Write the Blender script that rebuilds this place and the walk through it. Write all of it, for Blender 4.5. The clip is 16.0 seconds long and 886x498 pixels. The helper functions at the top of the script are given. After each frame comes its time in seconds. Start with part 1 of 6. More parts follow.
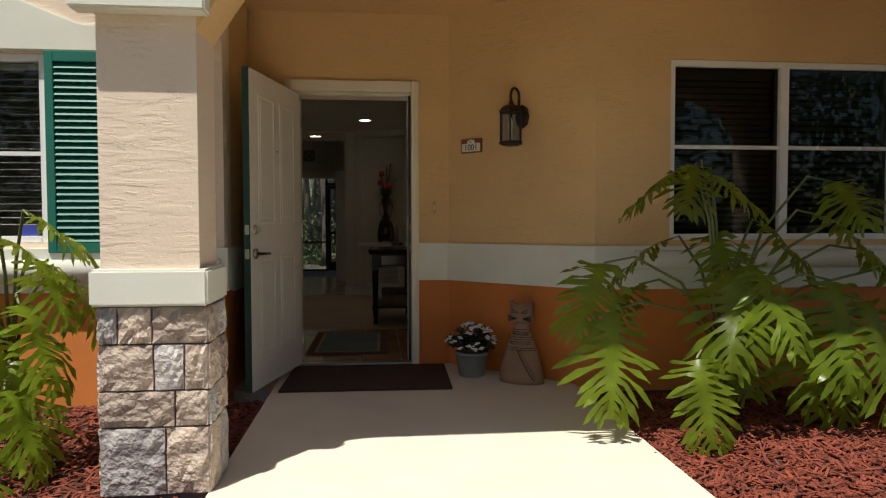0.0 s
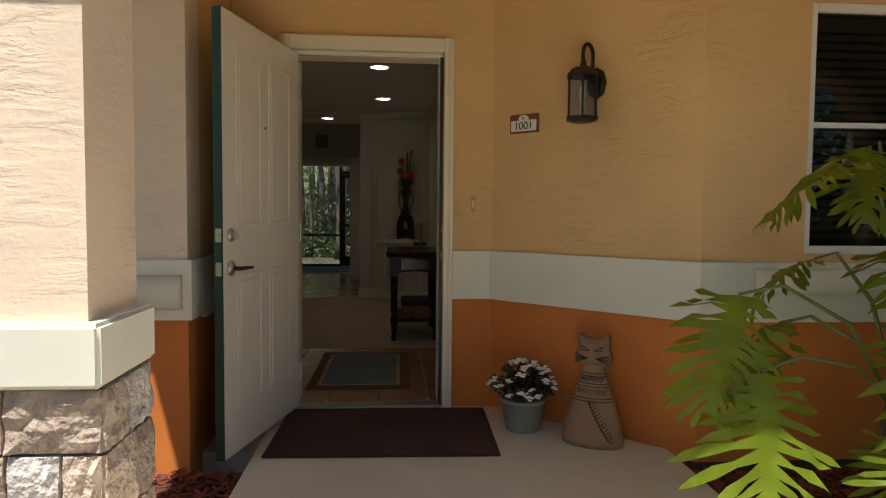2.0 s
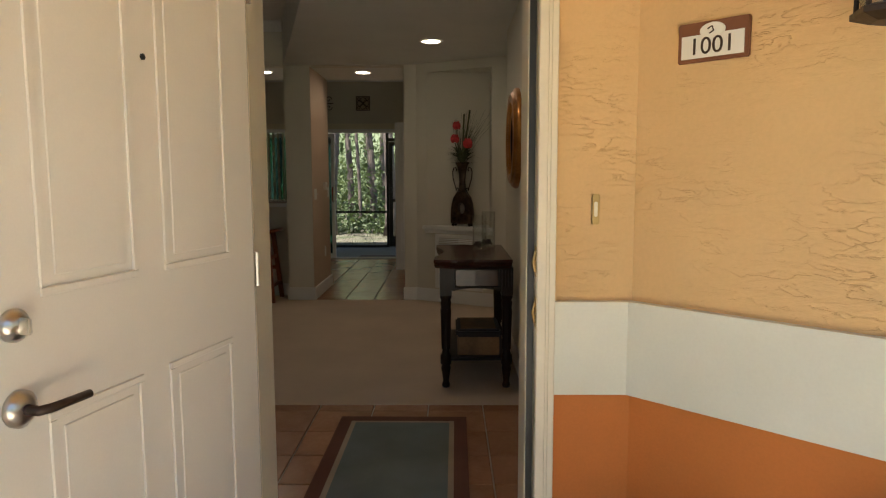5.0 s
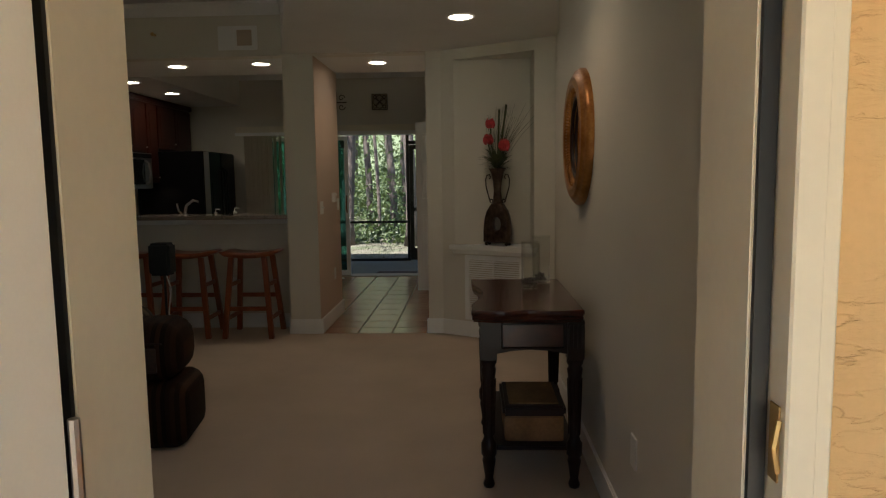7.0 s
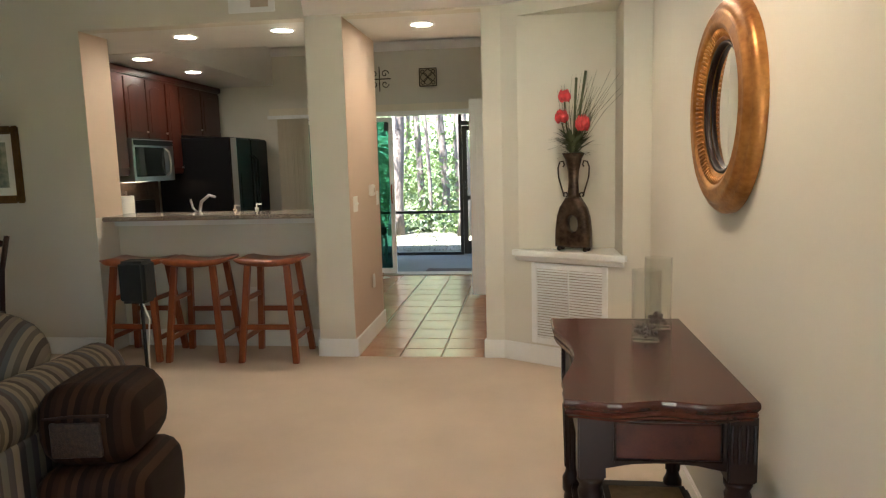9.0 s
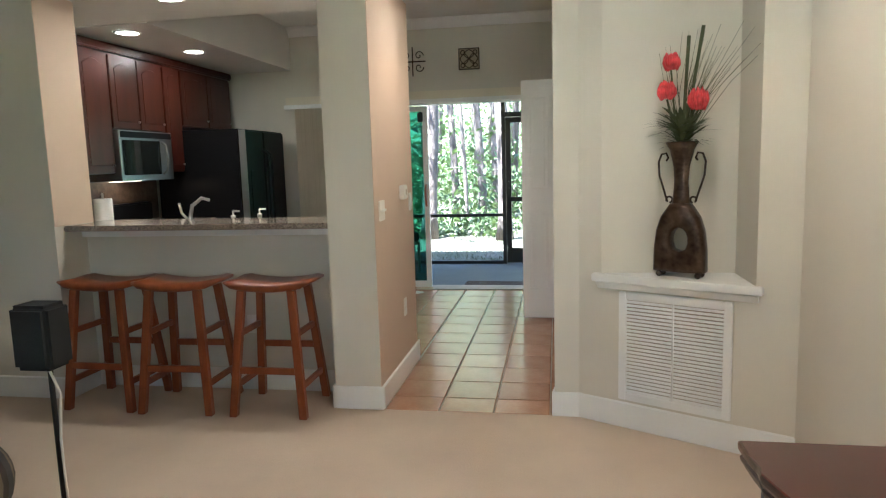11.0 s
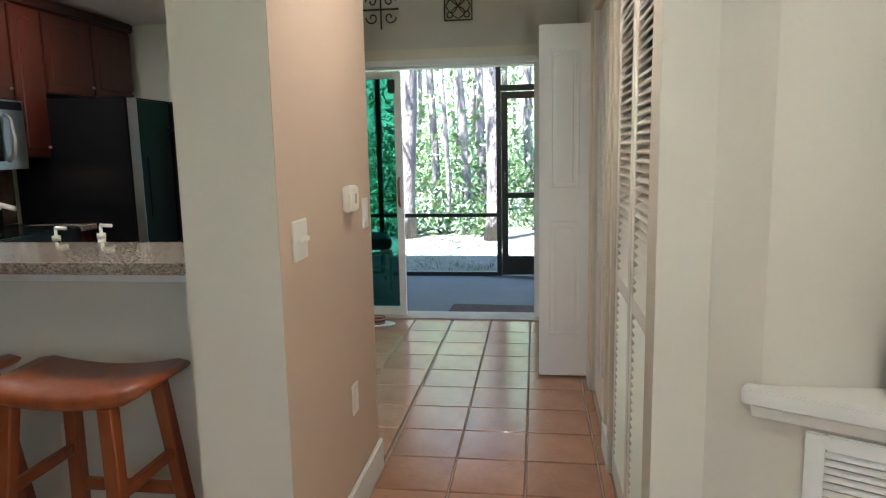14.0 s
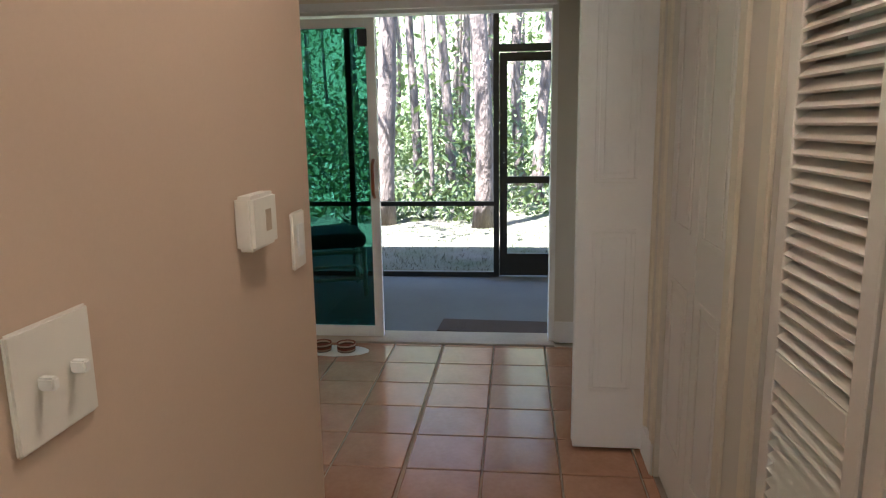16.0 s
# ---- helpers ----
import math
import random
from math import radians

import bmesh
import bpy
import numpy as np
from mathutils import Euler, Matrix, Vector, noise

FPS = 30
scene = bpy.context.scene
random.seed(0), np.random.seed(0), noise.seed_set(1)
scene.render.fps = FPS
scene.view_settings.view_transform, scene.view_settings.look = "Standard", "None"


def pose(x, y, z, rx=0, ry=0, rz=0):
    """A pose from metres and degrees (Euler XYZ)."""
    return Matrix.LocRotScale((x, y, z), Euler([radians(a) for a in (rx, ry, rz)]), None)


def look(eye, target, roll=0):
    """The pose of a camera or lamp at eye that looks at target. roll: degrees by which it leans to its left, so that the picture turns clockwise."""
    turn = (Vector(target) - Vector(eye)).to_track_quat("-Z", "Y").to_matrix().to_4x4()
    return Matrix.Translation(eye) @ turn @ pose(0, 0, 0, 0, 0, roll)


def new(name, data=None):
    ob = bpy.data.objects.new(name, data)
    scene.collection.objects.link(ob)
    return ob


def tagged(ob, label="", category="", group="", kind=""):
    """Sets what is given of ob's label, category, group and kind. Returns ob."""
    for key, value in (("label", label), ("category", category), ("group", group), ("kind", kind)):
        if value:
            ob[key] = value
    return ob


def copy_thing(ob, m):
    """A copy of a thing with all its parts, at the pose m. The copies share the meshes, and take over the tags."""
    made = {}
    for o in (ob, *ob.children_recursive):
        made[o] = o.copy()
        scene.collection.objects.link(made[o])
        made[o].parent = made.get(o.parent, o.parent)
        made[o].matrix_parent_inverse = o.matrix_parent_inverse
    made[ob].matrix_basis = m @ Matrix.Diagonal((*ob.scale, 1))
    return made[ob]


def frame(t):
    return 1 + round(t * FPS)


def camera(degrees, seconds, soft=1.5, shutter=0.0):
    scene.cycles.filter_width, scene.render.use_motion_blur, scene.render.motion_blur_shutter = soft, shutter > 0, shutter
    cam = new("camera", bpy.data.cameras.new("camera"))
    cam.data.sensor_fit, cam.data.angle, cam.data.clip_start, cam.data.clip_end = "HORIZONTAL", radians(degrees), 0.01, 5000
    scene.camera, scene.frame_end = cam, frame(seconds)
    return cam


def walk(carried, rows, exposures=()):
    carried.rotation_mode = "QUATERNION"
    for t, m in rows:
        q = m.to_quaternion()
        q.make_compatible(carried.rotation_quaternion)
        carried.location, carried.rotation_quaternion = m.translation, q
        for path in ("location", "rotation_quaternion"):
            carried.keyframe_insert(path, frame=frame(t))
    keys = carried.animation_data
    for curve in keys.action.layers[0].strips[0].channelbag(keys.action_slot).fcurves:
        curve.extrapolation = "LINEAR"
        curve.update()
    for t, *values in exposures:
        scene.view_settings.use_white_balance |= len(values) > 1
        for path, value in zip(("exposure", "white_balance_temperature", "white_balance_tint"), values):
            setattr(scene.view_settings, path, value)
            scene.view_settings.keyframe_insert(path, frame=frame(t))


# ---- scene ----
cam = camera(67.4, 16.0, soft=1.2)
PATH = [
    (0, (-0.218, 2.228, 1.077), (-0.019, 4.216, 1.0), -0.1),
    (0.5, (-0.248, 2.58, 1.09), (-0.023, 4.566, 1.016), 0.0),
    (1, (-0.281, 2.885, 1.12), (-0.048, 4.87, 1.033), -0.0),
    (1.5, (-0.276, 3.1, 1.118), (-0.082, 5.088, 1.018), 0.0),
    (2, (-0.243, 3.421, 1.148), (-0.093, 5.412, 1.039), 0.5),
    (2.5, (-0.201, 3.686, 1.151), (-0.123, 5.681, 1.04), 0.5),
    (3, (-0.179, 3.987, 1.19), (-0.146, 5.981, 1.034), 0.2),
    (3.5, (-0.2, 4.335, 1.207), (-0.165, 6.327, 1.027), 0.3),
    (4, (-0.195, 4.659, 1.204), (-0.189, 6.651, 1.026), 0.2),
    (4.2, (-0.19, 4.779, 1.221), (-0.195, 6.77, 1.03), 0.1),
    (6.5, (-0.283, 6.295, 1.347), (-0.322, 8.282, 1.122), -0.5),
    (7, (-0.3, 6.511, 1.354), (-0.386, 8.498, 1.146), -0.8),
    (7.5, (-0.29, 6.80, 1.367), (-0.45, 8.784, 1.165), -1.5),
    (8, (-0.342, 7.097, 1.382), (-0.525, 9.076, 1.164), -1.3),
    (8.5, (-0.376, 7.409, 1.369), (-0.584, 9.385, 1.138), -1.2),
    (9, (-0.394, 7.632, 1.405), (-0.642, 9.6, 1.146), -1.6),
    (11.5, (-0.728, 9.108, 1.374), (-1.071, 11.061, 1.114), -1.6),
    (12, (-0.788, 9.435, 1.375), (-1.121, 11.389, 1.111), -1.5),
    (12.5, (-0.884, 9.763, 1.363), (-1.185, 11.724, 1.111), -1.0),
    (13, (-0.947, 10.066, 1.368), (-1.239, 12.029, 1.113), -0.7),
    (13.5, (-0.928, 10.337, 1.367), (-1.237, 12.293, 1.09), -1.6),
    (14, (-0.971, 10.613, 1.365), (-1.248, 12.571, 1.067), -1.2),
    (14.5, (-1.038, 10.931, 1.356), (-1.28, 12.892, 1.042), -0.8),
    (15, (-1.055, 11.10, 1.36), (-1.288, 13.06, 1.023), -1.0),
    (15.5, (-1.127, 11.498, 1.36), (-1.352, 13.45, 0.984), -0.3),
    (16, (-1.195, 11.85, 1.35), (-1.41, 13.803, 0.981), -0.9),
]

# light: high summer sun from behind the walker, clear sky
EXPO = [(0, 0.25, 6400, 10), (1.0, 0.35, 6400, 10), (2.5, 1.05, 6600, 10), (3.5, 1.7, 6600, 10), (4.2, 1.95, 6600, 10), (6.3, 2.35, 6200, 10), (7.0, 2.3, 6100, 10), (7.5, 2.7, 6400, 10),
        (8.0, 4.15, 6900, 8), (8.5, 4.5, 6300, 10), (9.0, 4.6, 5850, 8), (11.5, 4.7, 5150, 6), (14.5, 4.65, 5100, 6), (15.2, 4.5, 5200, 8), (16.0, 4.1, 5600, 14)]
walk(cam, [(t, look(eye, target, roll)) for t, eye, target, roll in PATH], EXPO)
SUN_WAY = Vector((0.235, 0.295, -1.0)).normalized()
world = bpy.data.worlds.new("world")
scene.world = world
world.use_nodes = True
wn = world.node_tree.nodes
sky = wn.new("ShaderNodeTexSky")
sky.sky_type, sky.sun_disc = "NISHITA", False
sky.sun_elevation = math.asin(-SUN_WAY.z)
sky.sun_rotation = math.atan2(-SUN_WAY.x, -SUN_WAY.y)
wn["Background"].inputs["Strength"].default_value = 0.064
world.node_tree.links.new(sky.outputs[0], wn["Background"].inputs["Color"])
sun = new("sun", bpy.data.lights.new("sun", "SUN"))
sun.data.energy, sun.data.angle, sun.data.color = 5.0, radians(0.53), (1.0, 0.95, 0.86)
sun.matrix_world = look((0, 0, 20), Vector((0, 0, 20)) + SUN_WAY)


def window_light(x, y, z, tx, ty, tz, w, h, power, colour):
    l = new("window_light", bpy.data.lights.new("window_light", "AREA"))
    l.data.shape, l.data.size, l.data.size_y, l.data.energy, l.data.color = "RECTANGLE", w, h, power, colour
    l.matrix_world = look((x, y, z), (tx, ty, tz))


WINDOW_POWER, DOWN_POWER = 0.25, 0.66
window_light(-3.0, 6.66, 1.5, -3.0, 9.0, 1.3, 1.5, 1.2, WINDOW_POWER, (0.95, 0.98, 1.0))


# ---- materials ----
def mat(name, col, rough=0.6, metal=0.0, var=0.12, scale=3.0, fine=60.0, bump=0.15, dist=0.004, rnd=0.0, stretch=(1, 1, 1), spec=0.5, col2=None, coat=0.0):
    m = bpy.data.materials.new(name)
    m.use_nodes = True
    n, l = m.node_tree.nodes, m.node_tree.links
    p = n["Principled BSDF"]
    p.inputs["Roughness"].default_value, p.inputs["Metallic"].default_value = rough, metal
    p.inputs["Specular IOR Level"].default_value = spec
    p.inputs["Coat Weight"].default_value = coat
    tc, mp = n.new("ShaderNodeTexCoord"), n.new("ShaderNodeMapping")
    mp.inputs["Scale"].default_value = stretch
    l.new(tc.outputs["Object"], mp.inputs["Vector"])
    big, small = n.new("ShaderNodeTexNoise"), n.new("ShaderNodeTexNoise")
    big.inputs["Scale"].default_value, small.inputs["Scale"].default_value = scale, fine
    big.inputs["Detail"].default_value, small.inputs["Detail"].default_value = 5, 3
    for t in (big, small):
        l.new(mp.outputs[0], t.inputs["Vector"])
    mix = n.new("ShaderNodeMath")
    mix.operation = "MULTIPLY_ADD"
    mix.inputs[1].default_value = 0.35
    l.new(small.outputs["Fac"], mix.inputs[0])
    l.new(big.outputs["Fac"], mix.inputs[2])
    ramp = n.new("ShaderNodeValToRGB")
    c2 = col2 or tuple(min(1, c * (1 + var)) for c in col)
    c1 = col if col2 else tuple(c * (1 - var) for c in col)
    ramp.color_ramp.elements[0].position, ramp.color_ramp.elements[1].position = 0.45, 0.9
    ramp.color_ramp.elements[0].color, ramp.color_ramp.elements[1].color = (*c1, 1), (*c2, 1)
    l.new(mix.outputs[0], ramp.inputs[0])
    out = ramp.outputs[0]
    if rnd:
        oi, hsv, mr = n.new("ShaderNodeObjectInfo"), n.new("ShaderNodeHueSaturation"), n.new("ShaderNodeMapRange")
        mr.inputs[3].default_value, mr.inputs[4].default_value = 1 - rnd, 1 + rnd
        l.new(oi.outputs["Random"], mr.inputs[0])
        l.new(mr.outputs[0], hsv.inputs["Value"])
        l.new(out, hsv.inputs["Color"])
        out = hsv.outputs[0]
    l.new(out, p.inputs["Base Color"])
    if bump:
        b = n.new("ShaderNodeBump")
        b.inputs["Strength"].default_value, b.inputs["Distance"].default_value = bump, dist
        l.new(small.outputs["Fac"], b.inputs["Height"])
        l.new(b.outputs[0], p.inputs["Normal"])
    return m


def stucco(name, col):
    """Skip-trowel stucco: flat patches with torn horizontal ridges."""
    m = mat(name, col, 0.85, var=0.07, scale=1.5, fine=90, bump=0, spec=0.2)
    n, l = m.node_tree.nodes, m.node_tree.links
    tc, mp, t, r = n.new("ShaderNodeTexCoord"), n.new("ShaderNodeMapping"), n.new("ShaderNodeTexNoise"), n.new("ShaderNodeValToRGB")
    mp.inputs["Scale"].default_value = (7, 7, 29)
    l.new(tc.outputs["Object"], mp.inputs["Vector"])
    l.new(mp.outputs[0], t.inputs["Vector"])
    t.inputs["Scale"].default_value, t.inputs["Detail"].default_value, t.inputs["Roughness"].default_value, t.inputs["Distortion"].default_value = 1.0, 6, 0.58, 0.35
    els = r.color_ramp.elements
    els[0].position, els[1].position = 0.38, 0.72
    for at, h in ((0.475, 0.15), (0.495, 0.7), (0.51, 0.62)):
        els.new(at).color = (h, h, h, 1)
    l.new(t.outputs["Fac"], r.inputs[0])
    b = n.new("ShaderNodeBump")
    b.inputs["Strength"].default_value, b.inputs["Distance"].default_value = 0.42, 0.006
    t2, mr2, fl = n.new("ShaderNodeTexNoise"), n.new("ShaderNodeMapRange"), n.new("ShaderNodeTexNoise")
    t2.inputs["Scale"].default_value, t2.inputs["Detail"].default_value = 4.5, 2
    mr2.inputs["From Min"].default_value, mr2.inputs["From Max"].default_value = 0.38, 0.62
    mr2.inputs["To Min"].default_value, mr2.inputs["To Max"].default_value = 0.12, 1.0
    l.new(tc.outputs["Object"], t2.inputs["Vector"])
    l.new(t2.outputs["Fac"], mr2.inputs["Value"])
    mu = n.new("ShaderNodeMath")
    mu.operation = "MULTIPLY"
    mu.inputs[1].default_value = 0.75
    l.new(mr2.outputs[0], mu.inputs[0])
    l.new(mu.outputs[0], b.inputs["Strength"])
    l.new(r.outputs[0], b.inputs["Height"])
    fl.inputs["Scale"].default_value, fl.inputs["Detail"].default_value = 70, 3
    l.new(tc.outputs["Object"], fl.inputs["Vector"])
    b2 = n.new("ShaderNodeBump")
    b2.inputs["Strength"].default_value, b2.inputs["Distance"].default_value = 0.35, 0.003
    l.new(fl.outputs["Fac"], b2.inputs["Height"])
    l.new(b.outputs[0], b2.inputs["Normal"])
    l.new(b2.outputs[0], n["Principled BSDF"].inputs["Normal"])
    return m


def pane(name, tint, rough=0.0, gloss=1.0):
    m = bpy.data.materials.new(name)
    m.use_nodes = True
    n, l = m.node_tree.nodes, m.node_tree.links
    n.remove(n["Principled BSDF"])
    tr, gl, mx, lw, pw, fr = n.new("ShaderNodeBsdfTransparent"), n.new("ShaderNodeBsdfGlossy"), n.new("ShaderNodeMixShader"), n.new("ShaderNodeLayerWeight"), n.new("ShaderNodeMath"), n.new("ShaderNodeMath")
    tr.inputs["Color"].default_value = (*tint, 1)
    gl.inputs["Roughness"].default_value = rough
    lw.inputs["Blend"].default_value = 0.5
    pw.operation, fr.operation = "POWER", "MULTIPLY_ADD"
    pw.inputs[1].default_value, fr.inputs[1].default_value, fr.inputs[2].default_value = 4.0, 0.6, 0.035
    l.new(lw.outputs["Facing"], pw.inputs[0])
    l.new(pw.outputs[0], fr.inputs[0])
    l.new(fr.outputs[0], mx.inputs[0])
    l.new(tr.outputs[0], mx.inputs[1])
    l.new(gl.outputs[0], mx.inputs[2])
    l.new(mx.outputs[0], n["Material Output"].inputs["Surface"])
    return m


def glow(name, col, strength):
    m = bpy.data.materials.new(name)
    m.use_nodes = True
    p = m.node_tree.nodes["Principled BSDF"]
    p.inputs["Emission Color"].default_value, p.inputs["Emission Strength"].default_value = (*col, 1), strength
    return m


def striped(name, cols, pitch, axis, rough=0.9):
    """Woven stripes of several colours across one axis."""
    m = mat(name, cols[0], rough, fine=400, bump=0.3, dist=0.002, spec=0.1)
    n, l = m.node_tree.nodes, m.node_tree.links
    tc, sep, ma, fr, r = n.new("ShaderNodeTexCoord"), n.new("ShaderNodeSeparateXYZ"), n.new("ShaderNodeMath"), n.new("ShaderNodeMath"), n.new("ShaderNodeValToRGB")
    l.new(tc.outputs["Object"], sep.inputs[0])
    ma.operation, fr.operation = "MULTIPLY", "FRACT"
    ma.inputs[1].default_value = 1 / pitch
    l.new(sep.outputs[axis], ma.inputs[0])
    l.new(ma.outputs[0], fr.inputs[0])
    l.new(fr.outputs[0], r.inputs[0])
    r.color_ramp.interpolation = "CONSTANT"
    els = r.color_ramp.elements
    els[1].position = 1 / len(cols)
    for i in range(2, len(cols)):
        els.new(i / len(cols))
    for i, c in enumerate(cols):
        els[i].color = (*c, 1)
    l.new(r.outputs[0], n["Principled BSDF"].inputs["Base Color"])
    return m


PEACH = stucco("stucco_peach", (0.72, 0.485, 0.24))
# paler copy of the peach stucco, sunlight put into the colour
SUNPALE = stucco("stucco_peach_sunlit", (0.78, 0.64, 0.50))
ORANGE = mat("orange_paint", (0.62, 0.20, 0.042), 0.75, var=0.08, fine=120, bump=0.3, dist=0.002)
TRIMW = mat("cream_trim", (0.73, 0.73, 0.63), 0.7, var=0.05, fine=120, bump=0.15, dist=0.001)
CASING = mat("cream_casing", (0.75, 0.69, 0.55), 0.5, var=0.05, bump=0.05)
DOORW = mat("door_white", (0.76, 0.73, 0.66), 0.4, var=0.04, scale=2, fine=200, bump=0.06, dist=0.001)
GREEN = mat("door_green", (0.008, 0.045, 0.026), 0.5, var=0.15)
SHUT = mat("shutter_green", (0.012, 0.15, 0.105), 0.5, var=0.15)
STONE = mat("cut_stone", (0.33, 0.255, 0.21), 0.9, var=0.4, scale=9, fine=28, bump=1.0, dist=0.03, rnd=0.34, col2=(0.66, 0.54, 0.42))
STONE2 = mat("grey_stone", (0.29, 0.265, 0.26), 0.9, var=0.4, scale=9, fine=28, bump=1.0, dist=0.03, rnd=0.25, col2=(0.62, 0.58, 0.53))
MORTAR = mat("mortar", (0.16, 0.14, 0.12), 0.95, var=0.2)
CONC = mat("porch_concrete", (0.64, 0.58, 0.46), 0.85, var=0.06, scale=2.5, fine=180, bump=0.2, dist=0.002)
SOIL = mat("soil", (0.05, 0.022, 0.014), 0.95, var=0.4, fine=50, bump=0.8, dist=0.01)
CHIP = mat("red_mulch", (0.19, 0.042, 0.02), 0.9, var=0.5, scale=12, fine=90, bump=0.5)
LEAF = mat("philodendron", (0.125, 0.18, 0.013), 0.30, var=0.35, scale=6, fine=60, bump=0.25, dist=0.003, rnd=0.25, spec=0.25)
def translucent(m, col, amount):
    n, l = m.node_tree.nodes, m.node_tree.links
    t, mx = n.new("ShaderNodeBsdfTranslucent"), n.new("ShaderNodeMixShader")
    t.inputs["Color"].default_value, mx.inputs[0].default_value = (*col, 1), amount
    l.new(n["Principled BSDF"].outputs[0], mx.inputs[1])
    l.new(t.outputs[0], mx.inputs[2])
    l.new(mx.outputs[0], n["Material Output"].inputs["Surface"])


translucent(LEAF, (0.50, 0.58, 0.05), 0.38)
STEM = mat("leaf_stalk", (0.13, 0.16, 0.05), 0.5, var=0.3)
TRUNKP = mat("stem_scars", (0.12, 0.09, 0.06), 0.9, var=0.5, scale=30, bump=0.6)
METALD = mat("bronze_iron", (0.045, 0.03, 0.022), 0.45, 0.6, var=0.3, bump=0.2)
BLACK = mat("black_frame", (0.012, 0.012, 0.013), 0.45, var=0.2, bump=0.03)
CHROME = mat("satin_nickel", (0.55, 0.53, 0.5), 0.28, 1.0, var=0.05, bump=0)
STEEL = mat("stainless", (0.45, 0.45, 0.45), 0.32, 1.0, var=0.05, stretch=(1, 1, 30), bump=0.03)
BRASS = mat("aged_brass", (0.52, 0.35, 0.14), 0.36, 0.75, var=0.2)
SAGE = mat("wall_paint", (0.675, 0.64, 0.55), 0.8, var=0.03, scale=1.2, fine=160, bump=0.10, dist=0.002, spec=0.25)
# wall paint with the warm lamp light put into its colour
WARMLIT = mat("warm_lit_wall", (0.60, 0.47, 0.36), 0.8, var=0.03, scale=1.2, fine=160, bump=0.10, dist=0.002, spec=0.25)
CEIL = mat("ceiling_paint", (0.76, 0.75, 0.71), 0.9, var=0.03, fine=120, bump=0.3, dist=0.003, spec=0.1)
BASEW = mat("baseboard_white", (0.82, 0.82, 0.79), 0.45, var=0.03, bump=0.04)
CARPET = mat("carpet", (0.62, 0.51, 0.40), 0.98, var=0.07, scale=2.2, fine=420, bump=0.8, dist=0.006, spec=0.05)
TILE = mat("terracotta_tile", (0.36, 0.185, 0.105), 0.2, var=0.16, scale=5, fine=50, bump=0.06, dist=0.002, rnd=0.10, col2=(0.48, 0.265, 0.16))
GROUT = mat("grout", (0.48, 0.40, 0.31), 0.9, var=0.15)
CHERRY = mat("cherry_wood", (0.030, 0.0055, 0.003), 0.34, var=0.35, scale=2, fine=14, bump=0.05, stretch=(6, 6, 0.8), col2=(0.058, 0.011, 0.005))
STOOLW = mat("stool_wood", (0.19, 0.042, 0.010), 0.32, var=0.3, scale=4, fine=22, bump=0.06, stretch=(5, 5, 1), col2=(0.28, 0.075, 0.02))
MAHOG = mat("mahogany", (0.035, 0.009, 0.006), 0.25, var=0.4, scale=3, fine=25, bump=0.04, stretch=(6, 1, 6), col2=(0.075, 0.018, 0.011), coat=0.1)
DARKW = mat("dark_wood", (0.016, 0.007, 0.0055), 0.34, var=0.3, bump=0.05, spec=0.28)
GRANITE = mat("granite", (0.09, 0.07, 0.058), 0.12, var=0.5, scale=120, fine=320, bump=0, col2=(0.52, 0.44, 0.36))
APPL = mat("black_appliance", (0.006, 0.006, 0.007), 0.3, var=0.1, bump=0.02, spec=0.2)
DARKG = mat("dark_glass", (0.01, 0.012, 0.012), 0.05, bump=0)
GOLD = mat("gilt_wood", (0.24, 0.085, 0.018), 0.32, 0.55, var=0.4, scale=9, fine=60, bump=0.2, col2=(0.60, 0.29, 0.08))
MIRROR = mat("mirror_glass", (0.9, 0.9, 0.9), 0.01, 1.0, var=0.0, bump=0)
GLASS, GREENGLASS = pane("clear_glass", (0.97, 0.98, 0.97)), pane("green_glass", (0.20, 0.38, 0.35))
WINGLASS = pane("window_glass", (0.42, 0.45, 0.44))
HOOD = glow("hood_lamp", (1.0, 0.75, 0.45), 0.5)
LENS = glow("lamp_lens", (1.0, 0.86, 0.66), 6.0)
PLAST = mat("white_plastic", (0.80, 0.78, 0.71), 0.4, var=0.02, bump=0)
LEATHER = mat("brown_leather", (0.022, 0.010, 0.006), 0.62, var=0.35, scale=9, fine=130, bump=0.35, dist=0.003, spec=0.25)
RIBBED = striped("ribbed_leather", [(0.030, 0.014, 0.008), (0.016, 0.008, 0.005), (0.036, 0.017, 0.009), (0.012, 0.006, 0.004), (0.022, 0.010, 0.006)], 0.11, "X", 0.62)
SOFA_COLS = [(0.085, 0.072, 0.056), (0.17, 0.14, 0.095), (0.055, 0.045, 0.038), (0.12, 0.10, 0.078), (0.145, 0.12, 0.085), (0.06, 0.05, 0.046), (0.072, 0.07, 0.068), (0.155, 0.13, 0.092)]
STRIPE = striped("striped_fabric", SOFA_COLS, 0.16, "X")
MATB = mat("doormat", (0.055, 0.028, 0.02), 0.98, var=0.2, fine=300, bump=0.9, dist=0.006)
RUGR = mat("rug_border", (0.16, 0.07, 0.045), 0.98, var=0.2, fine=300, bump=0.5)
RUGC = mat("rug_middle", (0.17, 0.21, 0.20), 0.98, var=0.2, fine=300, bump=0.5)
RUGE = mat("rug_line", (0.42, 0.34, 0.24), 0.98, var=0.2, fine=300, bump=0.5)
POT = mat("grey_pot", (0.30, 0.29, 0.25), 0.6, var=0.1)
CLAY = mat("carved_clay", (0.33, 0.20, 0.12), 0.85, var=0.2, fine=90, bump=0.3)
INK = mat("carved_lines", (0.05, 0.03, 0.02), 0.9, var=0.1)
PETAL = mat("white_petal", (0.85, 0.83, 0.80), 0.6, var=0.05)
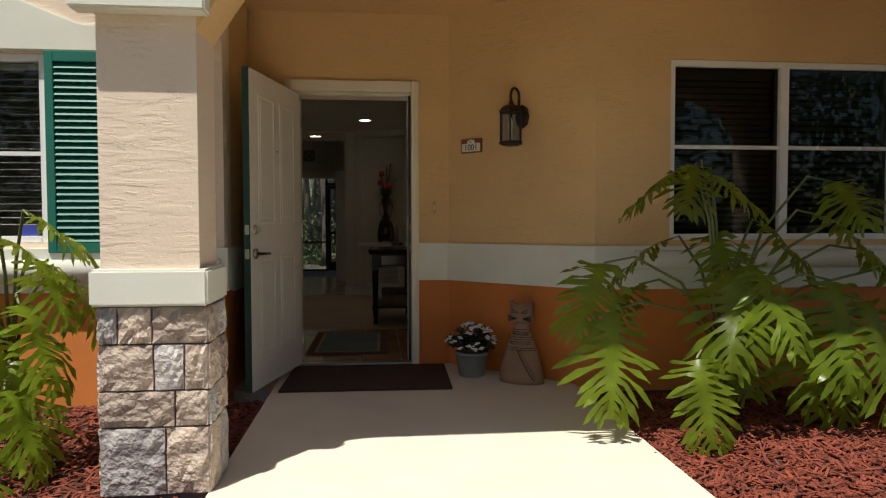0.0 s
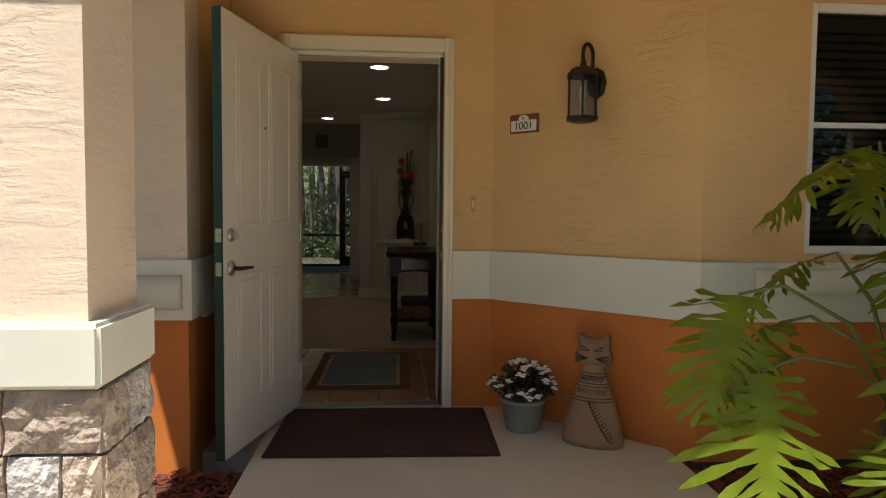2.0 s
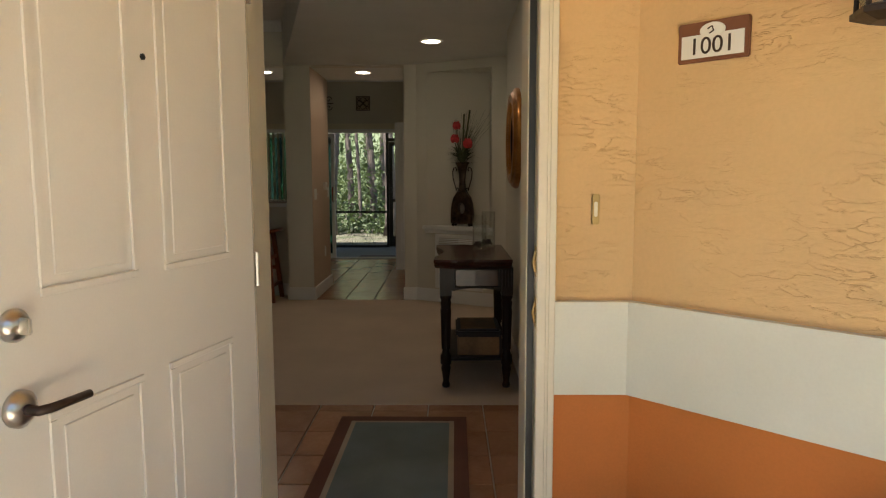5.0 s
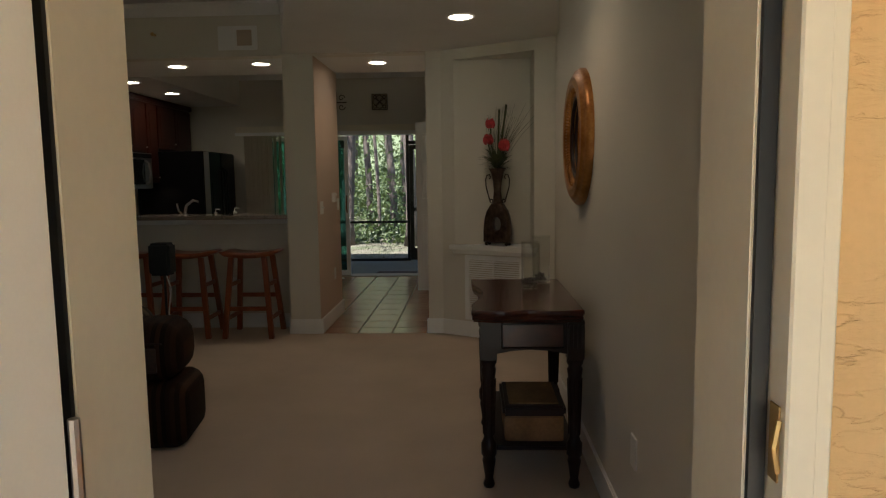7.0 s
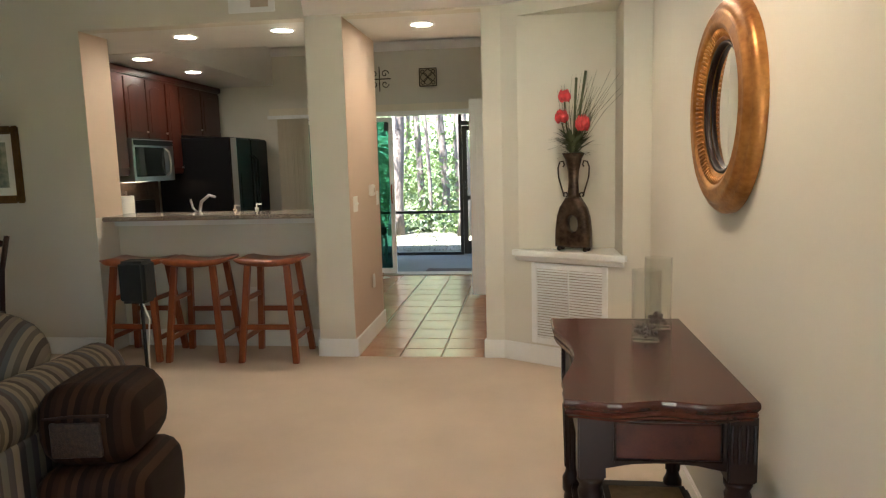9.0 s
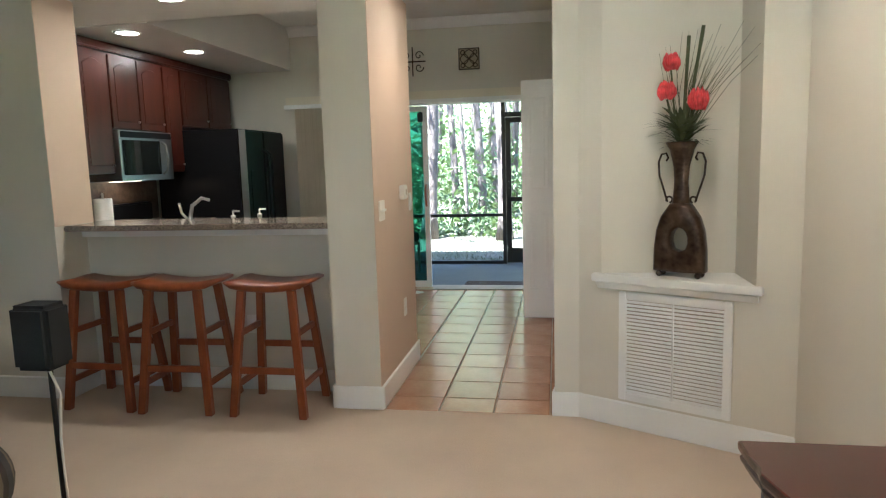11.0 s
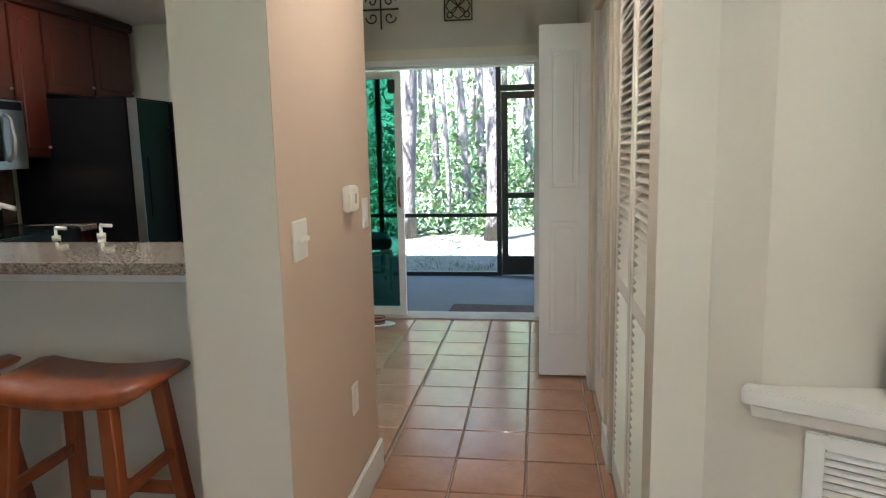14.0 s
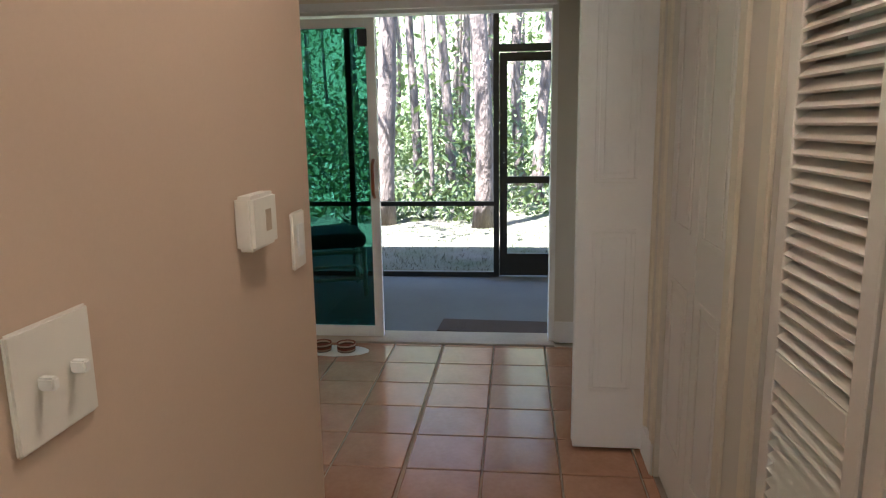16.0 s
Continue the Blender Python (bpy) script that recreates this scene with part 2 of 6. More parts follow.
BUSH = mat("begonia_leaf", (0.035, 0.045, 0.02), 0.5, var=0.4)
RED = mat("red_protea", (0.62, 0.055, 0.06), 0.6, var=0.3, scale=30)
FRONDM = mat("dried_leaf", (0.07, 0.085, 0.035), 0.6, var=0.4)
VASE = mat("hammered_bronze", (0.03, 0.016, 0.010), 0.3, 0.7, var=0.5, scale=16, fine=45, bump=0.6, dist=0.004, col2=(0.13, 0.085, 0.058))
BARK = mat("pine_bark", (0.06, 0.045, 0.037), 0.95, var=0.4, scale=9, fine=30, bump=1.0, dist=0.03, stretch=(1, 1, 0.35), col2=(0.16, 0.125, 0.105))
GRASS = mat("grass", (0.045, 0.055, 0.022), 0.95, var=0.4, scale=1.5, fine=70, bump=0.8, dist=0.02, col2=(0.10, 0.085, 0.065))
WOODLEAF = mat("wood_leaf", (0.04, 0.065, 0.02), 0.5, var=0.4, scale=1.2, col2=(0.095, 0.125, 0.045))
LANAI = mat("lanai_carpet", (0.13, 0.133, 0.135), 0.95, var=0.08, fine=250, bump=0.4)
BLIND = mat("blind_slat", (0.55, 0.53, 0.48), 0.6, var=0.04, bump=0)
VBLIND = mat("vertical_blind", (0.62, 0.56, 0.45), 0.6, var=0.05, bump=0)
translucent(WOODLEAF, (0.10, 0.14, 0.04), 0.25)
# near-black colour standing in for the shade of an unlit interior
DARK = mat("painted_dark", (0.05, 0.05, 0.05), 0.9)
ART1 = mat("print_paper", (0.16, 0.22, 0.17), 0.6, var=0.6, scale=14, fine=40, bump=0, col2=(0.50, 0.48, 0.36))
ASPH = mat("lawn_and_drive", (0.10, 0.12, 0.05), 0.95, var=0.3, scale=0.6, fine=40, bump=0.5)


# ---- mesh helpers ----
class Shape:
    def __init__(s):
        s.bm = bmesh.new()

    def box(s, x0, y0, z0, x1, y1, z1, m=None):
        v = [s.bm.verts.new((x, y, z)) for z in (z0, z1) for x, y in ((x0, y0), (x1, y0), (x1, y1), (x0, y1))]
        if m:
            for q in v:
                q.co = m @ q.co
        for f in ((3, 2, 1, 0), (4, 5, 6, 7), (0, 1, 5, 4), (1, 2, 6, 5), (2, 3, 7, 6), (3, 0, 4, 7)):
            s.bm.faces.new([v[i] for i in f])
        return s

    def prism(s, pts, z0, z1, m=None):
        """A plan outline (counter-clockwise) raised from z0 to z1."""
        a = [s.bm.verts.new((x, y, z0)) for x, y in pts]
        b = [s.bm.verts.new((x, y, z1)) for x, y in pts]
        if m:
            for q in a + b:
                q.co = m @ q.co
        s.bm.faces.new(a[::-1])
        s.bm.faces.new(b)
        for i in range(len(pts)):
            j = (i + 1) % len(pts)
            s.bm.faces.new((a[i], a[j], b[j], b[i]))
        return s

    def rings(s, loops, cap=True):
        rows = [[s.bm.verts.new(p) for p in lp] for lp in loops]
        n = len(rows[0])
        for r, q in zip(rows, rows[1:]):
            for i in range(n):
                s.bm.faces.new((r[i], r[(i + 1) % n], q[(i + 1) % n], q[i]))
        if cap:
            s.bm.faces.new(rows[0][::-1])
            s.bm.faces.new(rows[-1])
        return s

    def lathe(s, prof, c=(0, 0, 0), n=20, sx=1.0, sy=1.0):
        """A turned shape: (radius, height) from the bottom up."""
        return s.rings([[(c[0] + max(r, 1e-4) * sx * math.cos(2 * math.pi * i / n), c[1] + max(r, 1e-4) * sy * math.sin(2 * math.pi * i / n), c[2] + z) for i in range(n)] for r, z in prof])

    def tube(s, pts, r, n=8, r1=None):
        pts = [Vector(p) for p in pts]
        loops, up = [], None
        for i, p in enumerate(pts):
            d = (pts[min(i + 1, len(pts) - 1)] - pts[max(i - 1, 0)]).normalized()
            if up is None:
                up = d.orthogonal().normalized()
            up = (up - d * up.dot(d)).normalized()
            side = d.cross(up)
            q = r if r1 is None else r + (r1 - r) * i / (len(pts) - 1)
            loops.append([p + q * (math.cos(2 * math.pi * k / n) * up + math.sin(2 * math.pi * k / n) * side) for k in range(n)])
        return s.rings(loops)

    def ball(s, c, r, sub=1, sc=(1, 1, 1)):
        m = Matrix.Translation(c) @ Matrix.Diagonal((r * sc[0], r * sc[1], r * sc[2], 1))
        bmesh.ops.create_icosphere(s.bm, subdivisions=sub, radius=1, matrix=m)
        return s

    def bevel(s, w, seg=2):
        s.bm.normal_update()
        e = [e for e in s.bm.edges if len(e.link_faces) == 2 and e.calc_face_angle(0) > 0.6]
        bmesh.ops.bevel(s.bm, geom=e, offset=w, segments=seg, affect="EDGES", clamp_overlap=True)
        return s

    def mesh(s, name, mats, smooth=False):
        me = bpy.data.meshes.new(name)
        bmesh.ops.recalc_face_normals(s.bm, faces=s.bm.faces)
        s.bm.to_mesh(me)
        s.bm.free()
        for m in (mats if isinstance(mats, (list, tuple)) else [mats]):
            me.materials.append(m)
        if smooth:
            me.shade_smooth()
        return me


def structure(name, sh, m, label="", smooth=False):
    return tagged(new(name, sh.mesh(name, m, smooth)), label, kind="structure")


def thing(name, label, category, at=(0, 0, 0), rz=0.0, group=""):
    e = new(name)
    e.empty_display_size = 0.1
    e.matrix_world = pose(*at, 0, 0, rz)
    return tagged(e, label, category, group)


def part(parent, name, sh, m, smooth=False, label="", m4=None, kind=""):
    o = new(name, sh if isinstance(sh, bpy.types.Mesh) else sh.mesh(name, m, smooth))
    o.parent = parent
    if m4 is not None:
        o.matrix_basis = m4
    return tagged(o, label, kind=kind)


def one(name, sh, m, label, category, at=(0, 0, 0), rz=0.0, smooth=False, group=""):
    o = new(name, sh.mesh(name, m, smooth))
    o.matrix_world = pose(*at, 0, 0, rz)
    return tagged(o, label, category, group)


def wall_y(name, x0, x1, y0, y1, z0, z1, m, holes=(), label=""):
    """A wall along x with openings (x0, x1, z0, z1) cut through it, as one mesh."""
    s = Shape()
    xs = sorted({x0, x1, *[h[0] for h in holes], *[h[1] for h in holes]})
    for a, b in zip(xs, xs[1:]):
        hs = sorted((h[2], h[3]) for h in holes if h[0] <= a and b <= h[1])
        z = z0
        for lo, hi in hs:
            if lo > z:
                s.box(a, y0, z, b, y1, lo)
            z = hi
        if z < z1:
            s.box(a, y0, z, b, y1, z1)
    bmesh.ops.remove_doubles(s.bm, verts=s.bm.verts, dist=1e-5)
    return structure(name, s, m, label)


# ---- setting: porch and front walls ----
Y0, YL, YD = 12.27, 6.43, 7.29      # bar wall, front wall, door wall
DIAG = [(0.337, 7.29), (1.197, 6.43)]
ZC = 2.65                           # porch ceiling


def storeys(tag, pts_front, thick, holes=()):
    """Front wall stretch along x: orange foot, cream band, stucco above."""
    x0, x1, y = pts_front
    wall_y("wall_foot_" + tag, x0, x1, y, y + thick, -0.1, 0.645, ORANGE)
    wall_y("wall_band_" + tag, x0, x1, y - 0.025, y + thick, 0.645, 0.927, TRIMW, [h for h in holes if h[2] < 0.9])
    wall_y("wall_upper_" + tag, x0, x1, y, y + thick, 0.927, 4.2, PEACH, [(h[0], h[1], max(h[2], 0.927), h[3]) for h in holes])


DX0, DX1, DZ = -0.83, 0.045, 2.058   # entrance opening
wall_y("wall_foot_door", -1.15, 0.34, YD, 7.39, -0.1, 0.645, ORANGE, [(DX0, DX1, 0.0, 0.645)])
wall_y("wall_band_door", -1.15, 0.325, YD - 0.025, 7.39, 0.645, 0.927, TRIMW, [(DX0, DX1, 0.645, 0.927)])
wall_y("wall_upper_door", -1.15, 0.34, YD, 7.39, 0.927, 4.2, PEACH, [(DX0, DX1, 0.927, DZ)])
wall_y("wall_inner_door", -1.352, 0.40, 7.39, 7.46, -0.1, 2.95, SAGE, [(DX0, DX1, 0.0, DZ)])
for nm, z0, z1, mt, d in (("foot", -0.1, 0.645, ORANGE, 0.0), ("band", 0.645, 0.927, TRIMW, 0.025), ("upper", 0.927, 4.2, PEACH, 0.0)):
    k = d * 0.414
    structure("wall_%s_diagonal" % nm, Shape().prism([(0.337 - d * 0.7 + 0.0, 7.29 - d), (1.197 - k, 6.43 - d), (1.33, 6.43 - d), (1.33, 6.62), (0.45, 7.45), (0.337, 7.45)], z0, z1), mt)
    structure("wall_%s_return" % nm, Shape().box(-1.35, YL + 0.2, z0, -1.15 + d, YD - 0.0255, z1), mt)
RW = (1.70, 3.30, 0.965, 2.147)     # front window beside the porch
LW = (-3.75, -2.18, 0.965, 2.09)    # front window past the pillar
storeys("east", (1.33, 8.0, YL), 0.2, [RW])
wall_y("wall_foot_west", -8.0, -1.15, YL, YL + 0.2, -0.1, 0.665, ORANGE)
wall_y("wall_band_west", -8.0, -1.125, YL - 0.03, YL + 0.2, 0.665, 0.93, TRIMW)
wall_y("wall_upper_west", -8.0, -1.15, YL, YL + 0.2, 0.93, 4.2, SUNPALE, [LW])
# half-round sill roll on the west band
s = Shape()
s.rings([[(x, YL - 0.03 - 0.075 * math.sin(math.pi * i / 12), 0.79 - 0.075 * math.cos(math.pi * i / 12)) for i in range(13)] for x in (-8.0, -1.165)])
structure("trim_west_roll", s, TRIMW, "cream half-round plaster roll along the wall band", True)
s = Shape()
s.rings([[(x, YL - 0.025 - 0.055 * math.sin(math.pi * i / 10), 0.84 - 0.06 * math.cos(math.pi * i / 10)) for i in range(11)] for x in (1.45, 8.0)])
structure("trim_east_roll", s, TRIMW, "cream half-round plaster roll under the window", True)
# plaster surround over the west window
structure("trim_west_head", Shape().prism([(-4.2, 2.10), (-1.4, 2.10), (-1.4, 2.26), (-1.95, 2.26), (-2.45, 2.46), (-4.2, 2.46)], 0.001, 0.03, pose(0, YL, 0, 90, 0, 0)).bevel(0.008), TRIMW)
structure("wall_party", Shape().box(0.45, 7.5, -0.1, 0.60, 12.6, 2.95), SAGE)
# porch roof, beam with its arch, fascia
structure("ceiling_porch", Shape().box(-1.83, 4.77, ZC, 8.0, YL + 0.86, ZC + 0.14), PEACH, "peach stucco porch ceiling")
structure("roof_eave", Shape().box(-1.86, 4.74, ZC + 0.14, 8.0, 7.3, ZC + 0.34), TRIMW)


def arch_z(x):
    u = (x - 1.05) / 1.97
    return 1.83 + 0.50 * max(0.0, 1 - abs(u) ** 2.6) ** 0.5


xs = [-0.92 + 3.94 * i / 28 for i in range(29)]
outline = [(-1.30, 1.89), (-0.92, 1.83)] + [(x, arch_z(x)) for x in xs[1:-1]] + [(3.02, 1.83), (3.4, 1.89), (3.4, ZC), (-1.30, ZC)]
structure("beam_porch", Shape().prism(outline, -0.27, 0.0, pose(0, 4.94, 0, 90, 0, 0)), PEACH, "peach stucco arched porch beam")
structure("trim_beam", Shape().box(-1.36, 4.845, 1.885, -0.86, 4.938, 2.05).bevel(0.008), TRIMW)
structure("pillar_far", Shape().box(3.02, 4.94, 0, 3.4, 5.21, 1.9), SUNPALE)
# pillar beside the walk
structure("pillar_shaft", Shape().box(-1.29, 4.935, 0.90, -0.915, 5.215, 1.888), SUNPALE, "stucco porch pillar, coloured paler for the sun on it")
structure("pillar_band", Shape().box(-1.325, 4.90, 0.755, -0.878, 5.245, 0.90).bevel(0.01), TRIMW)
core = structure("pillar_base", Shape().box(-1.29, 4.945, -0.1, -0.90, 5.215, 0.755), MORTAR, "cut stone pillar base")

# ground
structure("ground", Shape().box(-400, -400, -0.35, 400, 400, -0.16), ASPH, "grass ground")
structure("pavement_walk", Shape().box(-0.895, -6.0, -0.15, 1.10, 7.30, 0.0), CONC, "pale concrete porch and walk")
structure("ground_bed_west", Shape().box(-7.0, -2.0, -0.15, -0.90, YL, -0.035), SOIL, "planting bed with red mulch")
structure("ground_bed_east", Shape().box(1.105, -2.0, -0.15, 8.0, YL + 0.5, -0.03), SOIL, "planting bed with red mulch")


def chips(name, x0, x1, y0, y1, z, n):
    rng = random.Random(7)
    s = Shape()
    for _ in range(n):
        x, y = rng.uniform(x0, x1), rng.uniform(y0, y1)
        L, w = rng.uniform(0.015, 0.05), rng.uniform(0.003, 0.007)
        m = pose(x, y, z + rng.uniform(0, 0.022), rng.uniform(-25, 25), rng.uniform(-25, 25), rng.uniform(0, 180))
        s.box(-L, -w, -0.003, L, w, 0.003, m)
    tagged(new(name, s.mesh(name, CHIP)), "loose red wood mulch chips on the bed", "mulch", kind="stuff")


chips("mulch_chips", 1.09, 3.2, 3.7, 6.3, -0.03, 11000)
chips("mulch_chips", -3.0, -0.9, 3.9, 6.4, -0.035, 6000)

# ---- setting: indoors ----
structure("floor_slab", Shape().box(-8.0, 6.63, -0.15, 0.6, 15.98, -0.012), GROUT, "concrete slab")
carpet_out = [(-8.0, 6.64), (-1.252, 6.64), (-1.252, 9.0), (0.45, 9.0), (0.45, Y0), (-1.64, Y0), (-1.91, Y0), (-1.91, 12.54), (-8.0, 12.54)]
structure("floor_carpet", Shape().prism([(x, y) for x, y in carpet_out], -0.011, 0.004), CARPET, "cream cut-pile carpet")
wall_y("wall_inner_front", -8.0, -1.352, 6.632, 6.70, -0.1, 2.95, SAGE, [LW])
structure("wall_inner_return", Shape().box(-1.42, 6.632, -0.1, -1.352, 7.50, 2.95), SAGE)
structure("wall_west", Shape().box(-8.1, 6.6, -0.1, -8.0, 16.0, 2.95), SAGE)
structure("wall_mirror", Shape().box(0.25, 7.46, 0, 0.45, 10.74, 2.95), SAGE, "warm white painted wall")
structure("wall_mirror_step", Shape().box(0.36, 10.74, 0, 0.45, 11.9, 2.95), SAGE)
# bar wall: picture side, header, column
structure("wall_picture", Shape().box(-8.0, Y0, 0, -3.61, Y0 + 0.34, 2.95), SAGE, "pale sage painted wall")
structure("wall_header", Shape().box(-3.61, Y0, 2.425, -0.68, Y0 + 0.12, 2.95), SAGE)
structure("wall_column", Shape().box(-1.91, Y0, 0, -1.643, 13.25, 2.423), SAGE, "painted wall end beside the bar")
# thin skins over the wall, tinted tan for the warm downlights
structure("wall_hall_warm_lit", Shape().box(-1.643, Y0 + 0.002, 0, -1.64, 13.25, 2.423), WARMLIT, "hall side of the wall, warm lamp light coloured in as tan")
structure("wall_alcove_warm_lit", Shape().box(-3.61, Y0 + 0.002, 1.06, -3.607, Y0 + 0.34, 2.423), WARMLIT, "reveal beside the bar, warm lamp light coloured in as tan")
structure("wall_half", Shape().box(-3.61, 12.54, 0, -1.91, 12.66, 1.0), SAGE, "half wall under the bar")
structure("trim_bar", Shape().box(-3.61, 12.49, 0.975, -1.91, 12.54, 1.022).bevel(0.006), BASEW)
structure("ceiling_hall", Shape().box(-4.53, Y0 + 0.12, 2.427, -0.60, 13.25, 2.95), CEIL, "white dropped ceiling")
structure("ceiling_kitchen", Shape().box(-4.53, 13.25, 2.42, -3.53, 15.87, 2.95), CEIL)
structure("ceiling_main", Shape().box(-8.1, 6.6, 2.87, 0.6, 16.0, 3.0), CEIL, "white ceiling")
structure("ceiling_entry", Shape().prism([(-1.05, 7.46), (0.45, 7.46), (0.45, Y0), (-1.91, Y0), (-1.43, 10.65), (-0.95, 9.0)], 2.44, 2.868), CEIL, "white dropped entry ceiling")
structure("wall_kitchen_west", Shape().box(-4.63, Y0 + 0.34, 0, -4.53, 15.87, 2.95), SAGE)
# diagonal wall with its niche
DG = pose(-0.56, Y0 + 0.005, 0, 0, 0, -28.5)
DL = 1.05


def on_niche(u, out=0.0):
    v = DG @ Vector((u, -out, 0))
    return (v.x, v.y)


NB = 12.215                         # back of the niche, square to the hall
(NX0, _), (NX1, _), (NX2, _) = on_niche(0.135), on_niche(0.87), on_niche(DL + 0.06)
s = Shape()
for z0, z1 in ((0, 0.756), (2.35, 2.44)):
    s.prism([on_niche(0), on_niche(DL + 0.06), (NX2, 12.40), (on_niche(0)[0], 12.40)], z0, z1)
s.prism([on_niche(0), on_niche(0.135), (NX0, 12.40), (on_niche(0)[0], 12.40)], 0.756, 2.35)
s.prism([on_niche(0.87), on_niche(DL + 0.06), (NX2, 12.40), (NX1, 12.40)], 0.756, 2.35)
s.box(NX0, NB, 0.756, NX1, 12.40, 2.35)
structure("wall_niche", s, SAGE, "angled wall with a shallow niche")
structure("wall_hall_corner", Shape().box(-0.68, Y0, 0, -0.40, 12.40, 2.44), SAGE)
# hall side with closets
HX = -0.66
wall_y_holes = [(12.44, 13.30), (13.55, 14.28), (14.48, 15.30)]
s = Shape()
ys = [12.40] + [v for h in wall_y_holes for v in h] + [15.87]
for a, b in zip(ys[::2], ys[1::2]):
    s.box(HX, a, 0, HX + 0.12, b, 2.95)
for a, b in wall_y_holes:
    s.box(HX, a, 2.06, HX + 0.12, b, 2.95)
structure("wall_hall_east", s, SAGE, "painted hall wall with closet openings")
structure("wall_closet_back", Shape().box(-0.05, 12.40, 0, 0.05, 15.9, 2.95), SAGE)
# far wall and its sliding door opening
SX0, SX1, SZ = -3.32, -0.95, 2.03
wall_y("wall_far", -4.63, 0.05, 15.87, 16.0, 0, 2.95, SAGE, [(SX0, SX1, 0, SZ)])
wall_y("wall_far_outside", -9.0, 3.0, 16.0, 16.06, -0.2, 3.0, PEACH, [(SX0, SX1, -0.2, SZ)])
structure("trim_valance", Shape().box(-3.58, 15.79, 2.035, -0.93, 15.868, 2.125).bevel(0.01), CASING)


def crown(name, p0, p1, zt):
    d = Vector(p1) - Vector(p0)
    a = math.degrees(math.atan2(d.y, d.x))
    prof = [(0, 0), (0, -0.10), (-0.012, -0.10), (-0.02, -0.085), (-0.05, -0.035), (-0.07, -0.018), (-0.075, 0)]
    m = pose(p0[0], p0[1], zt, 0, 0, a)
    structure(name, Shape().rings([[m @ Vector((x, y, z)) for y, z in prof] for x in (0, d.length)]), BASEW, "white crown moulding")


crown("trim_crown_far", (-3.53, 15.868), (HX, 15.868), 2.868)
crown("trim_crown_living", (-8.0, Y0 - 0.002), (-1.91, Y0 - 0.002), 2.868)
structure("wall_over_entry", Shape().box(-8.0, Y0, 2.9, -1.0, Y0 + 0.1, 2.95), SAGE)


def skirting(name, p0, p1, h=0.135, t=0.016):
    d = Vector(p1) - Vector(p0)
    m = pose(p0[0], p0[1], 0.003, 0, 0, math.degrees(math.atan2(d.y, d.x)))
    structure(name, Shape().box(0, -t, 0, d.length, 0, h, m).bevel(0.005), BASEW, "white painted baseboard")


skirting("baseboard_picture", (-8.0, Y0), (-3.61, Y0))
skirting("baseboard_half", (-3.61, 12.54), (-1.91, 12.54))
skirting("baseboard_column", (-1.91, Y0), (-1.624, Y0))
skirting("baseboard_column_left", (-1.91, 12.53), (-1.91, Y0 - 0.016))
skirting("baseboard_hall", (-1.64, Y0), (-1.64, 13.266))
skirting("baseboard_corner", (-0.696, Y0), (-0.53, Y0))
skirting("baseboard_hall_end", (HX, 12.40), (-0.68, Y0 - 0.01))
skirting("baseboard_closet", (HX, 13.55), (HX, 13.30))
skirting("baseboard_closet_b", (HX, 14.47), (HX, 14.28))
skirting("baseboard_hall_far", (HX, 15.86), (HX, 15.31))
skirting("baseboard_mirror", (0.25, 10.74), (0.25, 7.46))
m0, m1 = DG @ Vector((0.0, 0, 0)), DG @ Vector((DL, 0, 0))
skirting("baseboard_niche", (m0.x, m0.y), (m1.x, m1.y))
skirting("baseboard_far", (-0.95, 15.868), (HX, 15.868))
skirting("baseboard_alcove", (-3.61, Y0), (-3.61, 12.53))

# lanai, its screen and the lot behind
LY = 17.75
structure("floor_lanai", Shape().box(-9.0, 16.0, -0.15, 3.0, LY + 0.06, -0.015), LANAI, "grey lanai floor")
structure("ceiling_lanai", Shape().box(-9.0, 16.06, 2.62, 3.0, LY + 0.35, 2.75), CEIL)
structure("trim_threshold", Shape().box(SX0, 15.78, -0.012, SX1, 16.02, 0.012).bevel(0.004), GROUT, "pale door track")
scr = thing("screen_wall", "black aluminium lanai screen framing", "screen", (0, LY, 0))
for x in (-8.0, -6.0, -4.35, -2.655, -1.36, 2.2):
    part(scr, "post", Shape().box(x - 0.025, -0.025, -0.015, x + 0.025, 0.025, 2.62).bevel(0.004), BLACK)
for x0, x1 in ((-8.0, -6.0), (-6.0, -4.35), (-4.35, -2.655), (-2.655, -1.36), (-0.38, 2.2)):
    part(scr, "rail", Shape().box(x0 + 0.025, -0.02, 0.63, x1 - 0.025, 0.02, 0.67), BLACK)
    part(scr, "sill", Shape().box(x0 + 0.025, -0.025, -0.015, x1 - 0.025, 0.025, 0.03), BLACK)
part(scr, "head_rail", Shape().box(-8.0, -0.03, 2.45, 2.2, 0.03, 2.62), BLACK)
sd = thing("screen_door", "black framed screen door with kick plate", "door", (-1.335, LY, -0.01))
part(sd, "header", Shape().box(0, -0.03, 1.96, 0.96, 0.03, 2.02), BLACK)
part(sd, "jamb", Shape().box(0.92, -0.03, 0, 0.96, 0.03, 1.96), BLACK)
part(sd, "stile", Shape().box(0.004, -0.02, 0.01, 0.07, 0.02, 1.95), BLACK)
part(sd, "stile", Shape().box(0.85, -0.02, 0.01, 0.915, 0.02, 1.95), BLACK)
part(sd, "rail", Shape().box(0.07, -0.02, 1.88, 0.85, 0.02, 1.95), BLACK)
part(sd, "rail", Shape().box(0.07, -0.02, 0.84, 0.85, 0.02, 0.90), BLACK)
part(sd, "kick_plate", Shape().box(0.07, -0.015, 0.01, 0.85, 0.015, 0.21), BLACK)
